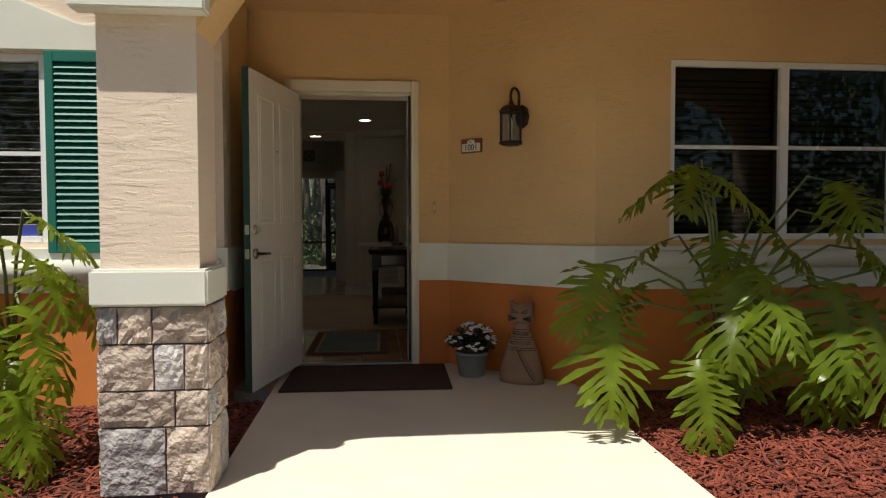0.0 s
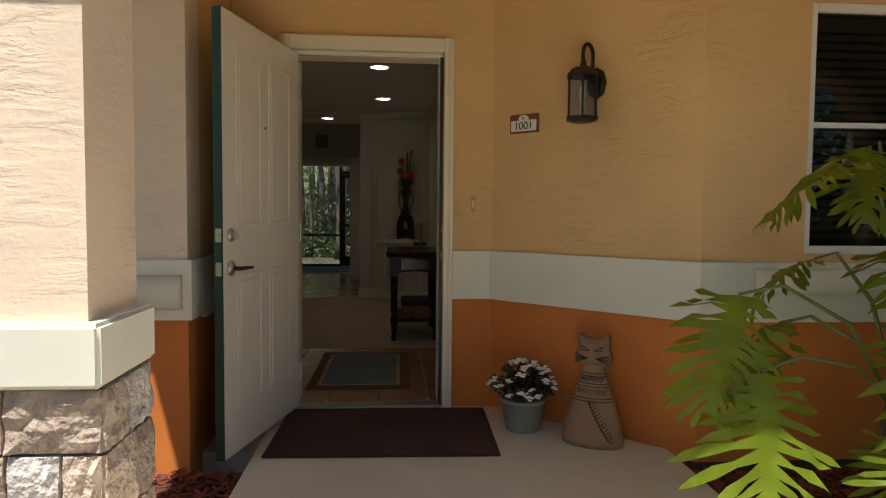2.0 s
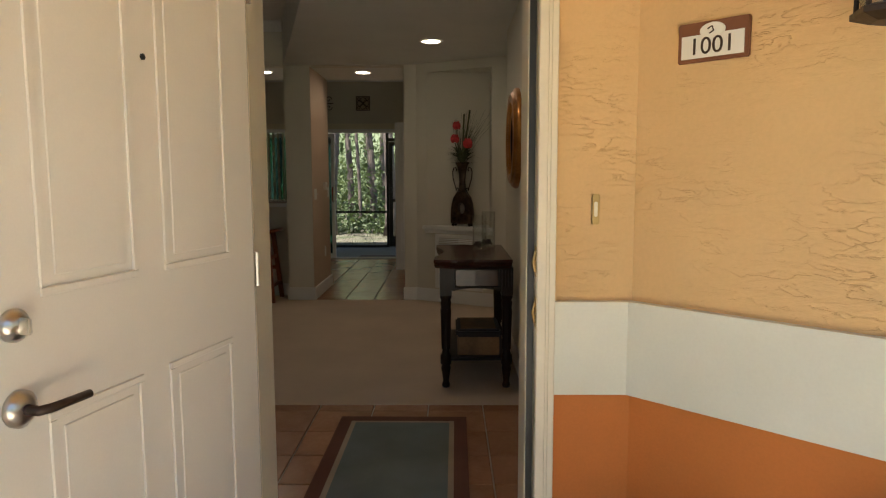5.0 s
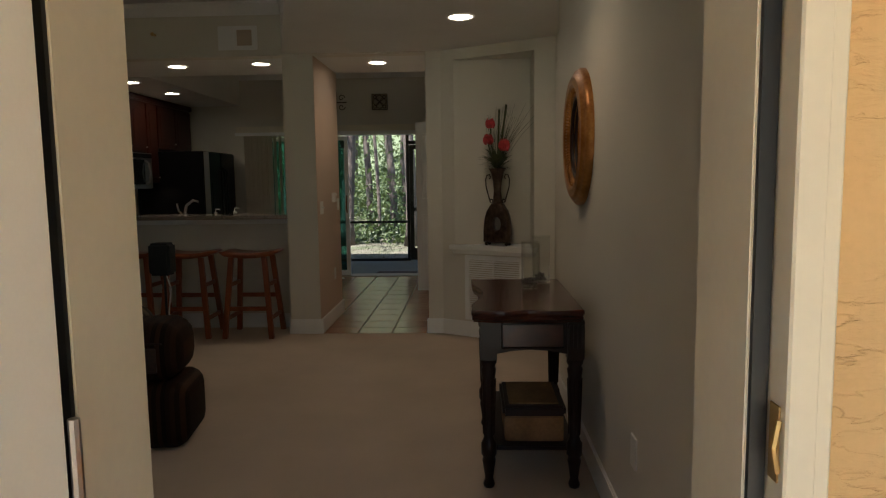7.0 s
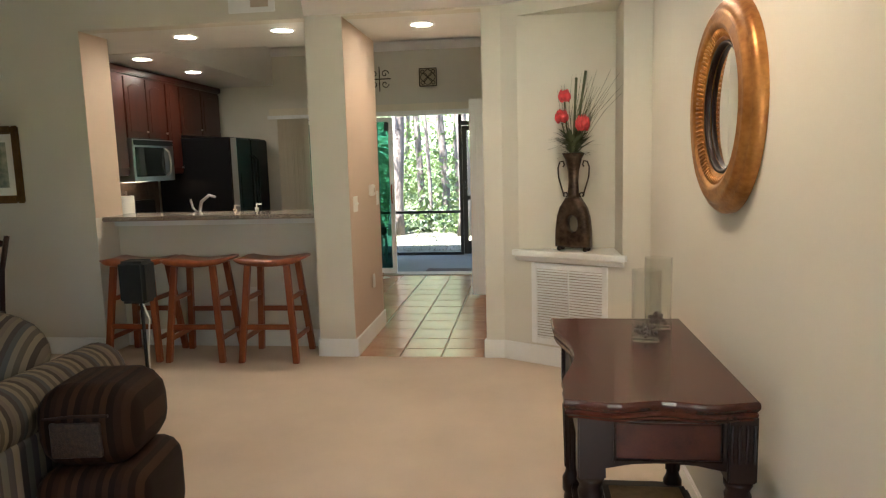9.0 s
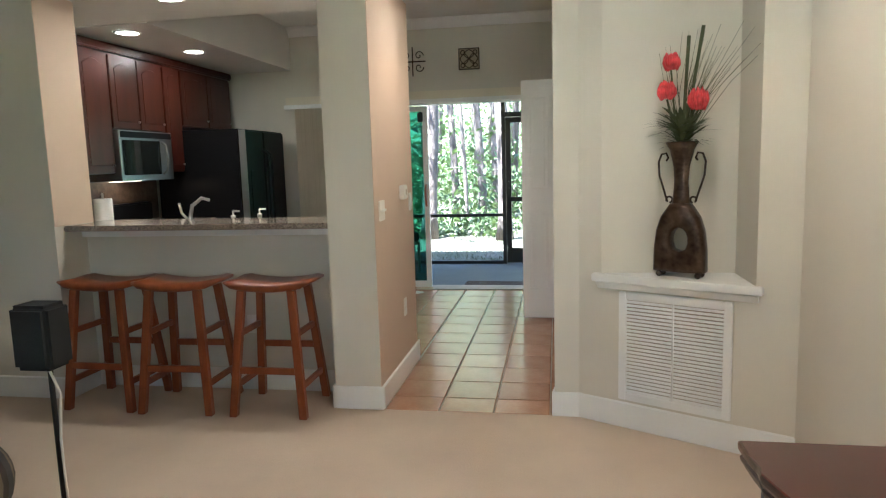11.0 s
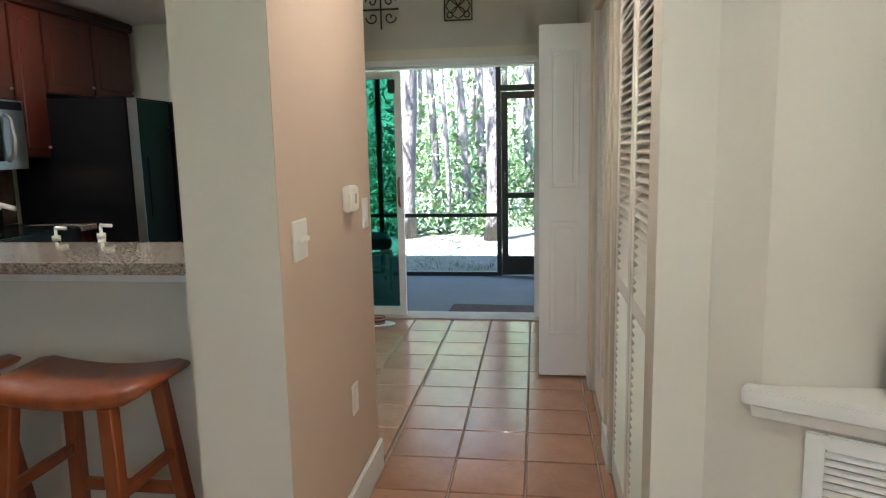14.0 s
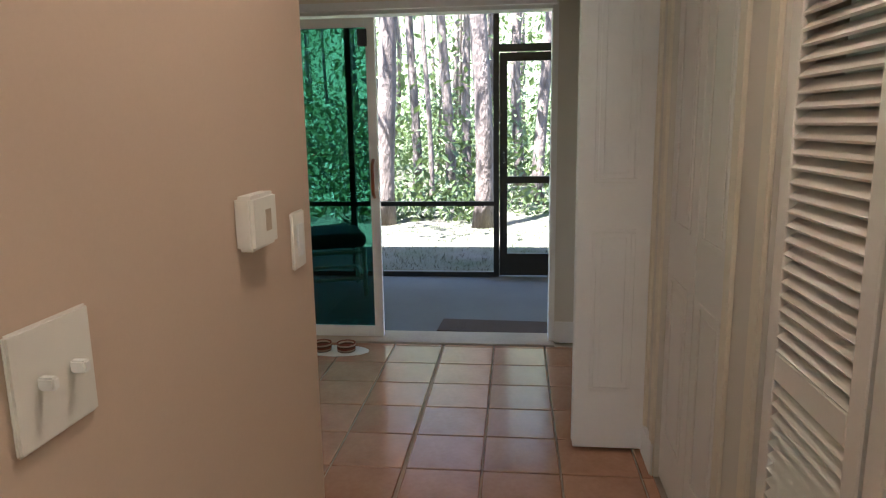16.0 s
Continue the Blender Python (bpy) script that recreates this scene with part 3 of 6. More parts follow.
part(sd, "handle", Shape().tube([(0.04, -0.02, 1.02), (0.04, -0.06, 1.03), (0.04, -0.06, 1.1), (0.04, -0.02, 1.11)], 0.007), BLACK)
structure("ground_lot", Shape().box(-30, LY + 0.06, -0.155, 30, 90, -0.12), GRASS, "thin grass and pine litter behind the house")
# main roof, unseen: added low over the back to shade the lawn
structure("roof", Shape().prism([(6.75, 4.21), (18.9, 2.70), (18.9, 2.85), (12.0, 5.5), (6.75, 4.36)], -9.0, 9.0, Matrix(((0, 0, 1, 0), (1, 0, 0, 0), (0, 1, 0, 0), (0, 0, 0, 1)))), mat("roof_added", (0.16, 0.13, 0.11), 0.9, var=0.3), "unseen brown roof added to shade the back lawn")


# ---- entrance ----
fr = thing("door_frame", "cream painted entrance door casing and jambs", "door frame", (0, YD, 0))
for x0, x1 in ((DX0 - 0.057, DX0 - 0.0002), (DX1 + 0.0002, DX1 + 0.057)):
    inner = x1 if x0 < -0.5 else x0
    out = x0 if x0 < -0.5 else x1
    sg_ = 1 if out > inner else -1
    prof = [(inner, 0.0), (inner, -0.052), (inner + sg_ * 0.003, -0.055), (inner + sg_ * 0.026, -0.055), (inner + sg_ * 0.029, -0.048), (inner + sg_ * 0.036, -0.048), (inner + sg_ * 0.039, -0.043), (out - sg_ * 0.003, -0.043), (out, -0.040), (out, 0.0)]
    part(fr, "casing", Shape().prism(prof, 0, DZ + 0.08), CASING)
part(fr, "casing", Shape().box(DX0, -0.05, DZ, DX1, 0, DZ + 0.08).bevel(0.004), CASING)
for x0, x1 in ((DX0, DX0 + 0.042), (DX1 - 0.025, DX1)):
    part(fr, "jamb", Shape().box(x0, -0.005, 0.03, x1, 0.172, DZ).bevel(0.002), CASING)
part(fr, "weather_strip", Shape().box(DX1 - 0.022, -0.014, 0.03, DX1 - 0.003, -0.0055, DZ - 0.02), BLACK)
# hinge side: black stands for the gap's shade and its rubber seal
part(fr, "weather_strip", Shape().box(DX0 + 0.022, -0.014, 0.03, DX0 + 0.040, -0.0055, DZ - 0.02), BLACK)
part(fr, "head_jamb", Shape().box(DX0 + 0.0422, -0.005, DZ - 0.02, DX1 - 0.0252, 0.172, DZ), CASING)
part(fr, "head_strip", Shape().box(DX0 + 0.043, 0.03, DZ - 0.05, DX1 - 0.026, 0.06, DZ - 0.021), CHROME)
part(fr, "sill", Shape().box(DX0, -0.05, 0.001, DX1, 0.05, 0.024).bevel(0.006), CHROME, label="worn aluminium sill")
for z in (0.90, 1.05):
    part(fr, "strike_plate", Shape().box(-0.0022, -0.042, z - 0.045, 0.0, -0.018, z + 0.045).bevel(0.0008, 1).tube([(-0.003, -0.044, z - 0.03), (-0.010, -0.048, z), (-0.003, -0.044, z + 0.03)], 0.004, 6), BRASS, m4=pose(DX1, 0, 0))


def panel_door(parent, w, h, t, m, cols, rows, name="panel"):
    """A leaf along +x with raised panels on both faces; the panel frames are sunk mouldings."""
    part(parent, "leaf", Shape().box(0, 0, 0, w, t, h).bevel(0.003), m)
    for a, b in cols:
        for c, d in rows:
            for side in (0, 1):
                y = -0.0 if side == 0 else t
                o = -1 if side == 0 else 1
                s = Shape()
                e = 0.016
                for q in ((a, c, b, c + e), (a, d - e, b, d), (a, c + e, a + e, d - e), (b - e, c + e, b, d - e)):
                    s.box(q[0], min(y, y + o * 0.006), q[1], q[2], max(y, y + o * 0.006), q[3])
                s.box(a + 0.035, min(y, y + o * 0.004), c + 0.035, b - 0.035, max(y, y + o * 0.004), d - 0.035)
                part(parent, name, s.bevel(0.0025, 1), m)


a = math.degrees(math.atan2(6.40 - 7.255, -1.03 + 0.82))
dr = thing("front_door", "white panelled front door standing open outwards", "door", (-0.82, 7.255, 0.03), a)
panel_door(dr, 0.875, 2.00, 0.044, DOORW, ((0.13, 0.40), (0.49, 0.75)), ((0.20, 0.83), (1.05, 1.86)))
part(dr, "edge", Shape().box(0.8752, 0.001, 0.0, 0.877, 0.0435, 2.0), GREEN, label="green painted door edge")
part(dr, "outer_face", Shape().box(0.004, -0.0015, 0.004, 0.871, -0.0002, 1.996), GREEN, label="green outer face")
for z, r in ((0.86, 0.034), (1.01, 0.030)):
    part(dr, "rose", Shape().lathe([(r, 0), (r, 0.008), (r * 0.7, 0.016), (r * 0.4, 0.02)], n=20), CHROME, True, m4=pose(0.81, 0.044, z, -90))
part(dr, "lever", Shape().tube([(0.81, 0.06, 0.86), (0.81, 0.09, 0.86), (0.79, 0.098, 0.86), (0.70, 0.096, 0.857)], 0.010, 10, 0.008), METALD, True)
part(dr, "thumb_turn", Shape().box(0.805, 0.06, 0.995, 0.815, 0.085, 1.025).bevel(0.003), CHROME)
for z in (0.86, 1.01):
    part(dr, "latch_plate", Shape().box(0.877, 0.009, z - 0.03, 0.8785, 0.036, z + 0.03).box(0.8785, 0.016, z - 0.008, 0.892, 0.03, z + 0.008), CHROME)
part(dr, "peephole", Shape().lathe([(0.007, 0), (0.007, 0.004), (0.002, 0.005)], n=12), BLACK, m4=pose(0.44, 0.044, 1.53, -90))
for z in (0.2, 1.0, 1.8):
    part(dr, "hinge", Shape().tube([(-0.006, 0.05, z - 0.05), (-0.006, 0.05, z + 0.05)], 0.007), CHROME)

bell = thing("door_bell", "small brass door bell plate on stucco", "door bell", (0.222, YD, 1.20))
part(bell, "plate", Shape().box(-0.012, -0.006, -0.045, 0.012, -0.0003, 0.045).bevel(0.003), BRASS)
part(bell, "button", Shape().box(-0.005, -0.011, -0.022, 0.005, -0.006, 0.022).bevel(0.002), CASING)
one("doormat", Shape().box(-0.56, -0.38, 0, 0.56, 0.38, 0.012).bevel(0.004), MATB, "dark brown ribbed doormat at the entrance", "doormat", (-0.28, 6.865, 0.0), -1.5)

# things on the diagonal wall: local x runs along it, -y looks out
def on_diag(u):
    return (0.337 + 0.7071 * u, 7.29 - 0.7071 * u)


x, y = on_diag(0.22)
sg = thing("house_number_sign", "brown framed house number sign on peach stucco", "sign", (x, y, 1.65), -45)
part(sg, "board", Shape().box(-0.095, -0.014, -0.052, 0.095, -0.0005, 0.052).bevel(0.003), mat("sign_brown", (0.20, 0.075, 0.03), 0.6))
part(sg, "face", Shape().box(-0.083, -0.017, -0.042, 0.083, -0.0142, 0.018), PLAST)
part(sg, "crest", Shape().lathe([(0.034, 0), (0.034, 0.003), (0.03, 0.004)], n=20, sy=0.6), PLAST, m4=pose(0, -0.0142, 0.026, 90))
part(sg, "emblem", Shape().tube([(-0.012, -0.0195, 0.03), (0.0, -0.0195, 0.036), (0.004, -0.0195, 0.024), (-0.006, -0.0195, 0.018)], 0.002, 6), INK)
tx = bpy.data.curves.new("number", "FONT")
tx.body, tx.size, tx.align_x, tx.align_y, tx.extrude = "1001", 0.062, "CENTER", "CENTER", 0.001
to = new("number_text", tx)
to.data.materials.append(INK)
to.parent, to.matrix_basis = sg, pose(0, -0.0185, -0.014, 90, 0, 0)

x, y = on_diag(0.66)
ln = thing("wall_lantern", "dark bronze carriage wall lantern with glass panes", "lantern", (x, y, 1.82), -45)
part(ln, "back_plate", Shape().lathe([(0.055, 0), (0.055, 0.012), (0.04, 0.02)], n=8, sy=1.5), METALD, m4=pose(0, -0.0005, 0.0, 90))
part(ln, "scroll_arm", Shape().tube([(0, -0.01, 0.02), (0, -0.05, 0.05), (0, -0.05, 0.10)] + [(0, -0.10 + 0.052 * math.cos(q / 10 * math.pi), 0.13 + 0.052 * math.sin(q / 10 * math.pi)) for q in range(0, 11)] + [(0, -0.152, 0.10), (0, -0.13, 0.075), (0, -0.15, 0.055)], 0.010, 8), METALD, True)
LC = (0, -0.15, -0.19)
part(ln, "roof", Shape().lathe([(0.088, 0.20), (0.085, 0.212), (0.06, 0.238), (0.035, 0.25), (0.018, 0.256), (0.010, 0.285)], LC, 6), METALD)
part(ln, "base_plate", Shape().lathe([(0.05, -0.025), (0.088, -0.012), (0.088, 0.0), (0.07, 0.006)], LC, 6), METALD)
s = Shape()
for i in range(6):
    q = 2 * math.pi * i / 6
    s.tube([(0.076 * math.cos(q), LC[1] + 0.076 * math.sin(q), LC[2]), (0.076 * math.cos(q), LC[1] + 0.076 * math.sin(q), LC[2] + 0.2)], 0.006, 6)
part(ln, "cage", s, METALD)
part(ln, "glass", Shape().lathe([(0.070, 0.004), (0.070, 0.2)], LC, 6), pane("seeded_glass", (0.75, 0.78, 0.8), 0.15))
part(ln, "candle", Shape().lathe([(0.012, 0.0), (0.012, 0.09), (0.016, 0.10), (0.014, 0.14), (0.003, 0.17)], LC, 10), PLAST, True)


def window_unit(name, x0, x1, z0, z1, y, label, mid, slats_z, glass=None, tilt=-28):
    w = thing(name, label, "window", (0, y, 0))
    t = 0.04
    for q in ((x0, z0, x0 + t, z1), (x1 - t, z0, x1, z1), (x0 + t, z0, x1 - t, z0 + t), (x0 + t, z1 - t, x1 - t, z1)):
        part(w, "frame", Shape().box(q[0], 0.02, q[1], q[2], 0.09, q[3]).bevel(0.004), BASEW)
    for xm in mid:
        part(w, "mullion", Shape().box(xm - 0.03, 0.015, z0 + t, xm + 0.03, 0.095, z1 - t).bevel(0.004), BASEW)
    edges = [x0 + t] + [v for xm in mid for v in (xm - 0.03, xm + 0.03)] + [x1 - t]
    for a, b in zip(edges[::2], edges[1::2]):
        part(w, "rail", Shape().box(a, 0.03, slats_z - 0.012, b, 0.07, slats_z + 0.012), BASEW)
        g = part(w, "pane", Shape().box(a, 0.05, z0 + t, b, 0.055, z1 - t), glass or WINGLASS)
        g.visible_shadow = False
        bl = thing("venetian_blind", "closed white slatted blind behind the glass", "blind", (0, y + 0.13, 0), group="window blinds")
        me = Shape().box(a + 0.01, -0.02, -0.001, b - 0.01, 0.02, 0.001, None).mesh("slat", BLIND)
        n = int((z1 - z0 - 0.12) / 0.042)
        for i in range(n):
            part(bl, "slat", me, None, m4=pose(0, 0, z1 - 0.09 - i * 0.042, tilt))
        part(bl, "head_box", Shape().box(a + 0.005, -0.025, z1 - 0.08, b - 0.005, 0.025, z1 - 0.042), BLIND)
    return w


window_unit("window_east", *RW, YL, "white sliding window with half open blinds", [2.50], 1.58)
window_unit("window_west", *LW, YL, "white window with slatted blinds behind glass", [], 1.50, pane("front_glass", (0.80, 0.82, 0.81)), 8)
# added box, coloured dark so the window looks into shade
structure("wall_dark_box_east", Shape().box(1.45, 6.66, 0.5, 3.6, 6.68, 2.5, pose(0, 1.2, 0)).box(1.45, 6.64, 0.5, 1.5, 7.86, 2.5).box(3.55, 6.64, 0.5, 3.6, 7.86, 2.5).box(1.45, 6.64, 2.45, 3.6, 7.88, 2.5).box(1.45, 6.64, 0.5, 3.6, 7.88, 0.55), DARK)
sh = thing("shutter", "dark green louvred window shutter on the stucco wall", "shutter", (-2.16, YL - 0.045, 0.905))
W, H = 0.42, 1.19
for q in ((0, 0, 0.05, H), (W - 0.05, 0, W, H), (0.05, 0, W - 0.05, 0.06), (0.05, H - 0.06, W - 0.05, H)):
    part(sh, "frame", Shape().box(q[0], 0, q[1], q[2], 0.043, q[3]).bevel(0.003), SHUT)
part(sh, "back", Shape().box(0.05, 0.034, 0.06, W - 0.05, 0.043, H - 0.06), SHUT)
me = Shape().box(0.052, -0.004, -0.022, W - 0.052, 0.004, 0.022).mesh("slat", SHUT)
for i in range(27):
    part(sh, "slat", me, None, m4=pose(0, 0.018, 0.082 + i * 0.0395, -35))
one("yard_sticker", Shape().box(-0.05, -0.001, -0.04, 0.05, 0.0, 0.04), mat("blue_sticker", (0.05, 0.07, 0.35), 0.4), "small blue sticker on the window glass", "sticker", (-2.30, YL + 0.0495, 1.03))

# flower pot
fp = thing("flower_pot", "grey plastic pot of white flowers", "potted plant", (0.45, 6.87, 0.0))
part(fp, "pot", Shape().lathe([(0.085, 0), (0.09, 0.005), (0.115, 0.15), (0.122, 0.152), (0.122, 0.172), (0.11, 0.172), (0.105, 0.14)], n=28), POT, True)
rng = random.Random(3)
s, f = Shape(), Shape()
for _ in range(650):
    v = Vector((rng.gauss(0, 1), rng.gauss(0, 1), abs(rng.gauss(0, 1)) * 0.9 + 0.05)).normalized() * rng.uniform(0.06, 0.185)
    m = Matrix.Translation(v + Vector((0, 0, 0.19))) @ Euler((rng.uniform(-1, 1), rng.uniform(-1, 1), rng.uniform(0, 6))).to_matrix().to_4x4()
    w = rng.uniform(0.012, 0.022)
    q = [s.bm.verts.new(m @ Vector(p)) for p in ((-w, 0, 0), (0, -w * 0.7, 0.004), (w, 0, 0), (0, w * 0.7, 0.004))]
    s.bm.faces.new(q)
for _ in range(36):
    v = Vector((rng.gauss(0, 1), rng.gauss(-0.5, 1), abs(rng.gauss(0, 1)) + 0.1)).normalized() * rng.uniform(0.165, 0.19)
    for k in range(4):
        m = Matrix.Translation(v + Vector((0, 0, 0.19))) @ Euler((rng.uniform(-1, 1), rng.uniform(-1, 1), k * 1.57)).to_matrix().to_4x4()
        f.ball(m @ Vector((0.011, 0, 0)), 0.012, 1, (1, 1, 0.45))
part(fp, "foliage", s, BUSH, kind="stuff")
part(fp, "blossoms", f, PETAL, True, kind="stuff")

# clay cat figure
ct = thing("cat_figure", "carved clay cat figure standing by the wall", "statue", (0.76, 6.64, 0.0), -32)
prof = [(0.155, 0.0), (0.158, 0.03), (0.145, 0.10), (0.115, 0.20), (0.08, 0.30), (0.052, 0.38), (0.05, 0.41)]
part(ct, "body", Shape().lathe(prof, n=28, sy=0.62), CLAY, True)
s = Shape().prism([(-0.075, 0.40), (0.075, 0.40), (0.095, 0.43), (0.075, 0.47), (0.08, 0.56), (0.035, 0.525), (-0.035, 0.525), (-0.08, 0.56), (-0.075, 0.47), (-0.095, 0.43)], -0.04, 0.04, pose(0, 0, 0, 90, 0, 0))
part(ct, "head", s.bevel(0.012, 2), CLAY, True)
s = Shape()
for k in range(5):
    for sg_ in (-1, 1):
        s.tube([(sg_ * 0.02, -0.043, 0.435), (sg_ * 0.085, -0.042, 0.412 + 0.011 * k)], 0.0022, 5)
for sg_ in (-1, 1):
    s.tube([(sg_ * 0.012, -0.043, 0.475), (sg_ * 0.055, -0.043, 0.498), (sg_ * 0.05, -0.043, 0.475), (sg_ * 0.012, -0.043, 0.472)], 0.0022, 5)
for z in (0.36, 0.345, 0.31, 0.295, 0.24, 0.225):
    r = np.interp(z, [q[1] for q in prof], [q[0] for q in prof])
    s.tube([(r * 1.01 * math.cos(q), -r * 0.63 * math.sin(q), z) for q in np.linspace(0.15, 2.99, 15)], 0.0022, 5)
for k in range(18):
    u = -0.85 + 1.7 * k / 17
    for z0, z1 in ((0.25, 0.285), (0.315, 0.34)):
        r = float(np.interp((z0 + z1) / 2, [q[1] for q in prof], [q[0] for q in prof])) * 1.012
        s.tube([(r * math.sin(u), -r * 0.62 * math.cos(u), z0), (r * math.sin(u + 0.09), -r * 0.62 * math.cos(u + 0.09), z1)], 0.0018, 4)
for k in range(14):
    z = 0.03 + 0.014 * k
    r = float(np.interp(z, [q[1] for q in prof], [q[0] for q in prof])) * 1.012
    u = 0.75 - 0.055 * k
    s.tube([(r * math.sin(u), -r * 0.62 * math.cos(u), z), (r * math.sin(u + 0.16), -r * 0.62 * math.cos(u + 0.16), z + 0.02)], 0.002, 4)
    s.tube([(r * math.sin(u), -r * 0.62 * math.cos(u), z), (r * math.sin(u - 0.12), -r * 0.62 * math.cos(u - 0.12), z + 0.02)], 0.002, 4)
part(ct, "carving", s, INK)


# ---- split-leaf plants ----
def leaf_mesh(seed):
    """A deeply lobed blade, 1 long, along +x, drooping at the tip and wavy."""
    rng = random.Random(seed)
    bm = bmesh.new()
    n = 13

    def bend(x, y):
        return Vector((x, y, -0.30 * x * x - 0.75 * y * y + 0.025 * math.sin(9 * x + 7 * y)))

    spine = [bm.verts.new(bend(0.02 + 0.96 * i / n, 0)) for i in range(n + 1)]
    for sgn in (-1, 1):
        rib = []
        for i in range(n + 1):
            u = i / n
            rib.append(bm.verts.new(bend(0.02 + 0.96 * u, sgn * (0.02 + 0.035 * math.sin(math.pi * min(1, u * 1.1 + 0.12))))))
        for i in range(n):
            bm.faces.new((spine[i], spine[i + 1], rib[i + 1], rib[i]) if sgn < 0 else (spine[i], rib[i], rib[i + 1], spine[i + 1]))
        for i in range(n):
            u = (i + 0.5) / n
            length = 0.44 * math.sin(math.pi * (0.13 + 0.83 * u)) ** 0.8 * rng.uniform(0.75, 1.15)
            ang = radians(105 - 85 * u + rng.uniform(-11, 11))
            bx = 0.02 + 0.96 * u
            by = 0.05
            prev = (rib[i], rib[i + 1])
            for k, (f, w) in enumerate(((0.3, 0.016), (0.58, 0.028), (0.82, 0.021))):
                cx, cy = bx + f * length * math.cos(ang), by + f * length * math.sin(ang)
                w *= 0.75 + 0.5 * math.sin(math.pi * u)
                nx, ny = -math.sin(ang) * w, math.cos(ang) * w
                a = bm.verts.new(bend(cx + nx, sgn * (cy + ny)) + Vector((0, 0, rng.uniform(-0.035, 0.035))))
                b = bm.verts.new(bend(cx - nx, sgn * (cy - ny)) + Vector((0, 0, rng.uniform(-0.035, 0.035))))
                bm.faces.new((prev[0], prev[1], b, a))
                prev = (a, b)
            tip = bm.verts.new(bend(bx + length * math.cos(ang), sgn * (by + length * math.sin(ang))))
            bm.faces.new((prev[0], prev[1], tip))
    bmesh.ops.recalc_face_normals(bm, faces=bm.faces)
    me = bpy.data.meshes.new("leaf")
    bm.to_mesh(me)
    bm.free()
    me.materials.append(LEAF)
    me.shade_smooth()
    return me


LEAVES = [leaf_mesh(i) for i in range(4)]


def philodendron(base, blades, label):
    """blades: foot of the blade (from the base), heading, tilt, length."""
    p = thing("philodendron", label, "plant", base)
    part(p, "trunk", Shape().tube([(0, 0, 0), (0.03, 0.02, 0.18), (-0.02, 0.03, 0.36), (0.0, 0.0, 0.5)], 0.045, 10, 0.035), TRUNKP, True)
    for i, (x, y, z, head, tilt, size) in enumerate(blades):
        part(p, "stalk", Shape().tube([(0, 0, 0.4), (x * 0.35, y * 0.35, 0.4 + (z - 0.4) * 0.65 + 0.05), (x * 0.75, y * 0.75, z + 0.03), (x, y, z)], 0.010, 6, 0.006), STEM, True)
        part(p, "leaf", LEAVES[i % 4], None, m4=pose(x, y, z, 0, tilt, head) @ pose(0, 0, 0, (i * 37) % 30 - 15) @ Matrix.Scale(size, 4))


philodendron((1.75, 5.85, -0.03), [
    (-0.73, -0.10, 0.89, -125, 30, 0.50), (-0.77, -0.33, 0.66, -105, 50, 0.54), (-0.13, -0.35, 0.87, -118, 45, 0.55), (-0.05, -0.35, 0.89, -70, 40, 0.50), (-0.42, -0.55, 0.45, -95, 55, 0.42),
    (0.45, -0.30, 0.80, -100, 50, 0.60), (0.60, -0.35, 0.70, -80, 55, 0.60), (0.30, -0.30, 0.62, -100, 60, 0.50), (-0.20, 0.05, 1.42, 185, 20, 0.45), (-0.15, 0.05, 1.44, -120, 30, 0.40),
    (-0.05, 0.10, 1.40, -20, 25, 0.40), (-0.25, 0.20, 1.00, 160, 25, 0.42), (0.0, 0.10, 1.05, -100, 30, 0.45), (0.30, 0.10, 1.10, -60, 30, 0.45), (0.60, 0.0, 1.15, -40, 30, 0.50),
    (0.80, -0.10, 0.95, -50, 40, 0.50), (-0.45, 0.10, 0.75, -160, 35, 0.40), (0.10, 0.0, 0.55, -110, 45, 0.45), (0.50, -0.20, 0.40, -90, 50, 0.45), (0.90, -0.30, 0.60, -70, 50, 0.50),
    (1.10, -0.10, 1.20, -80, 30, 0.50), (0.75, 0.10, 1.35, -100, 25, 0.42), (-0.10, -0.10, 0.35, -120, 50, 0.35), (1.2, -0.3, 0.85, -100, 45, 0.5), (0.2, 0.15, 0.85, -80, 40, 0.5)],
    "large split-leaf philodendron in the mulch bed")
philodendron((-2.05, 5.75, -0.035), [
    (0.22, -0.35, 0.75, -30, 35, 0.46), (0.10, -0.30, 1.05, 10, 20, 0.40), (0.0, -0.6, 0.42, -60, 35, 0.50), (0.25, -0.45, 0.52, -50, 50, 0.45),
    (-0.15, -0.45, 0.95, -120, 25, 0.45), (-0.2, -0.55, 0.62, -90, 35, 0.48), (0.12, -0.75, 0.30, -40, 40, 0.48), (-0.35, -0.3, 1.1, 180, 20, 0.42),
    (0.3, -0.1, 0.85, 0, 40, 0.40), (-0.1, -0.8, 0.55, -80, 35, 0.45),
    (0.3, -0.35, 0.95, -20, 45, 0.36), (0.15, -0.5, 0.65, -15, 55, 0.44), (-0.05, -0.5, 1.2, -60, 25, 0.38), (0.28, -0.6, 0.42, -20, 45, 0.4),
    (-0.25, -0.7, 0.80, -70, 40, 0.45), (0.05, -0.95, 0.28, -70, 40, 0.42), (-0.3, -0.9, 0.45, -100, 40, 0.45), (0.2, -0.2, 1.15, 30, 25, 0.36)],
    "split-leaf philodendron growing beside the pillar")


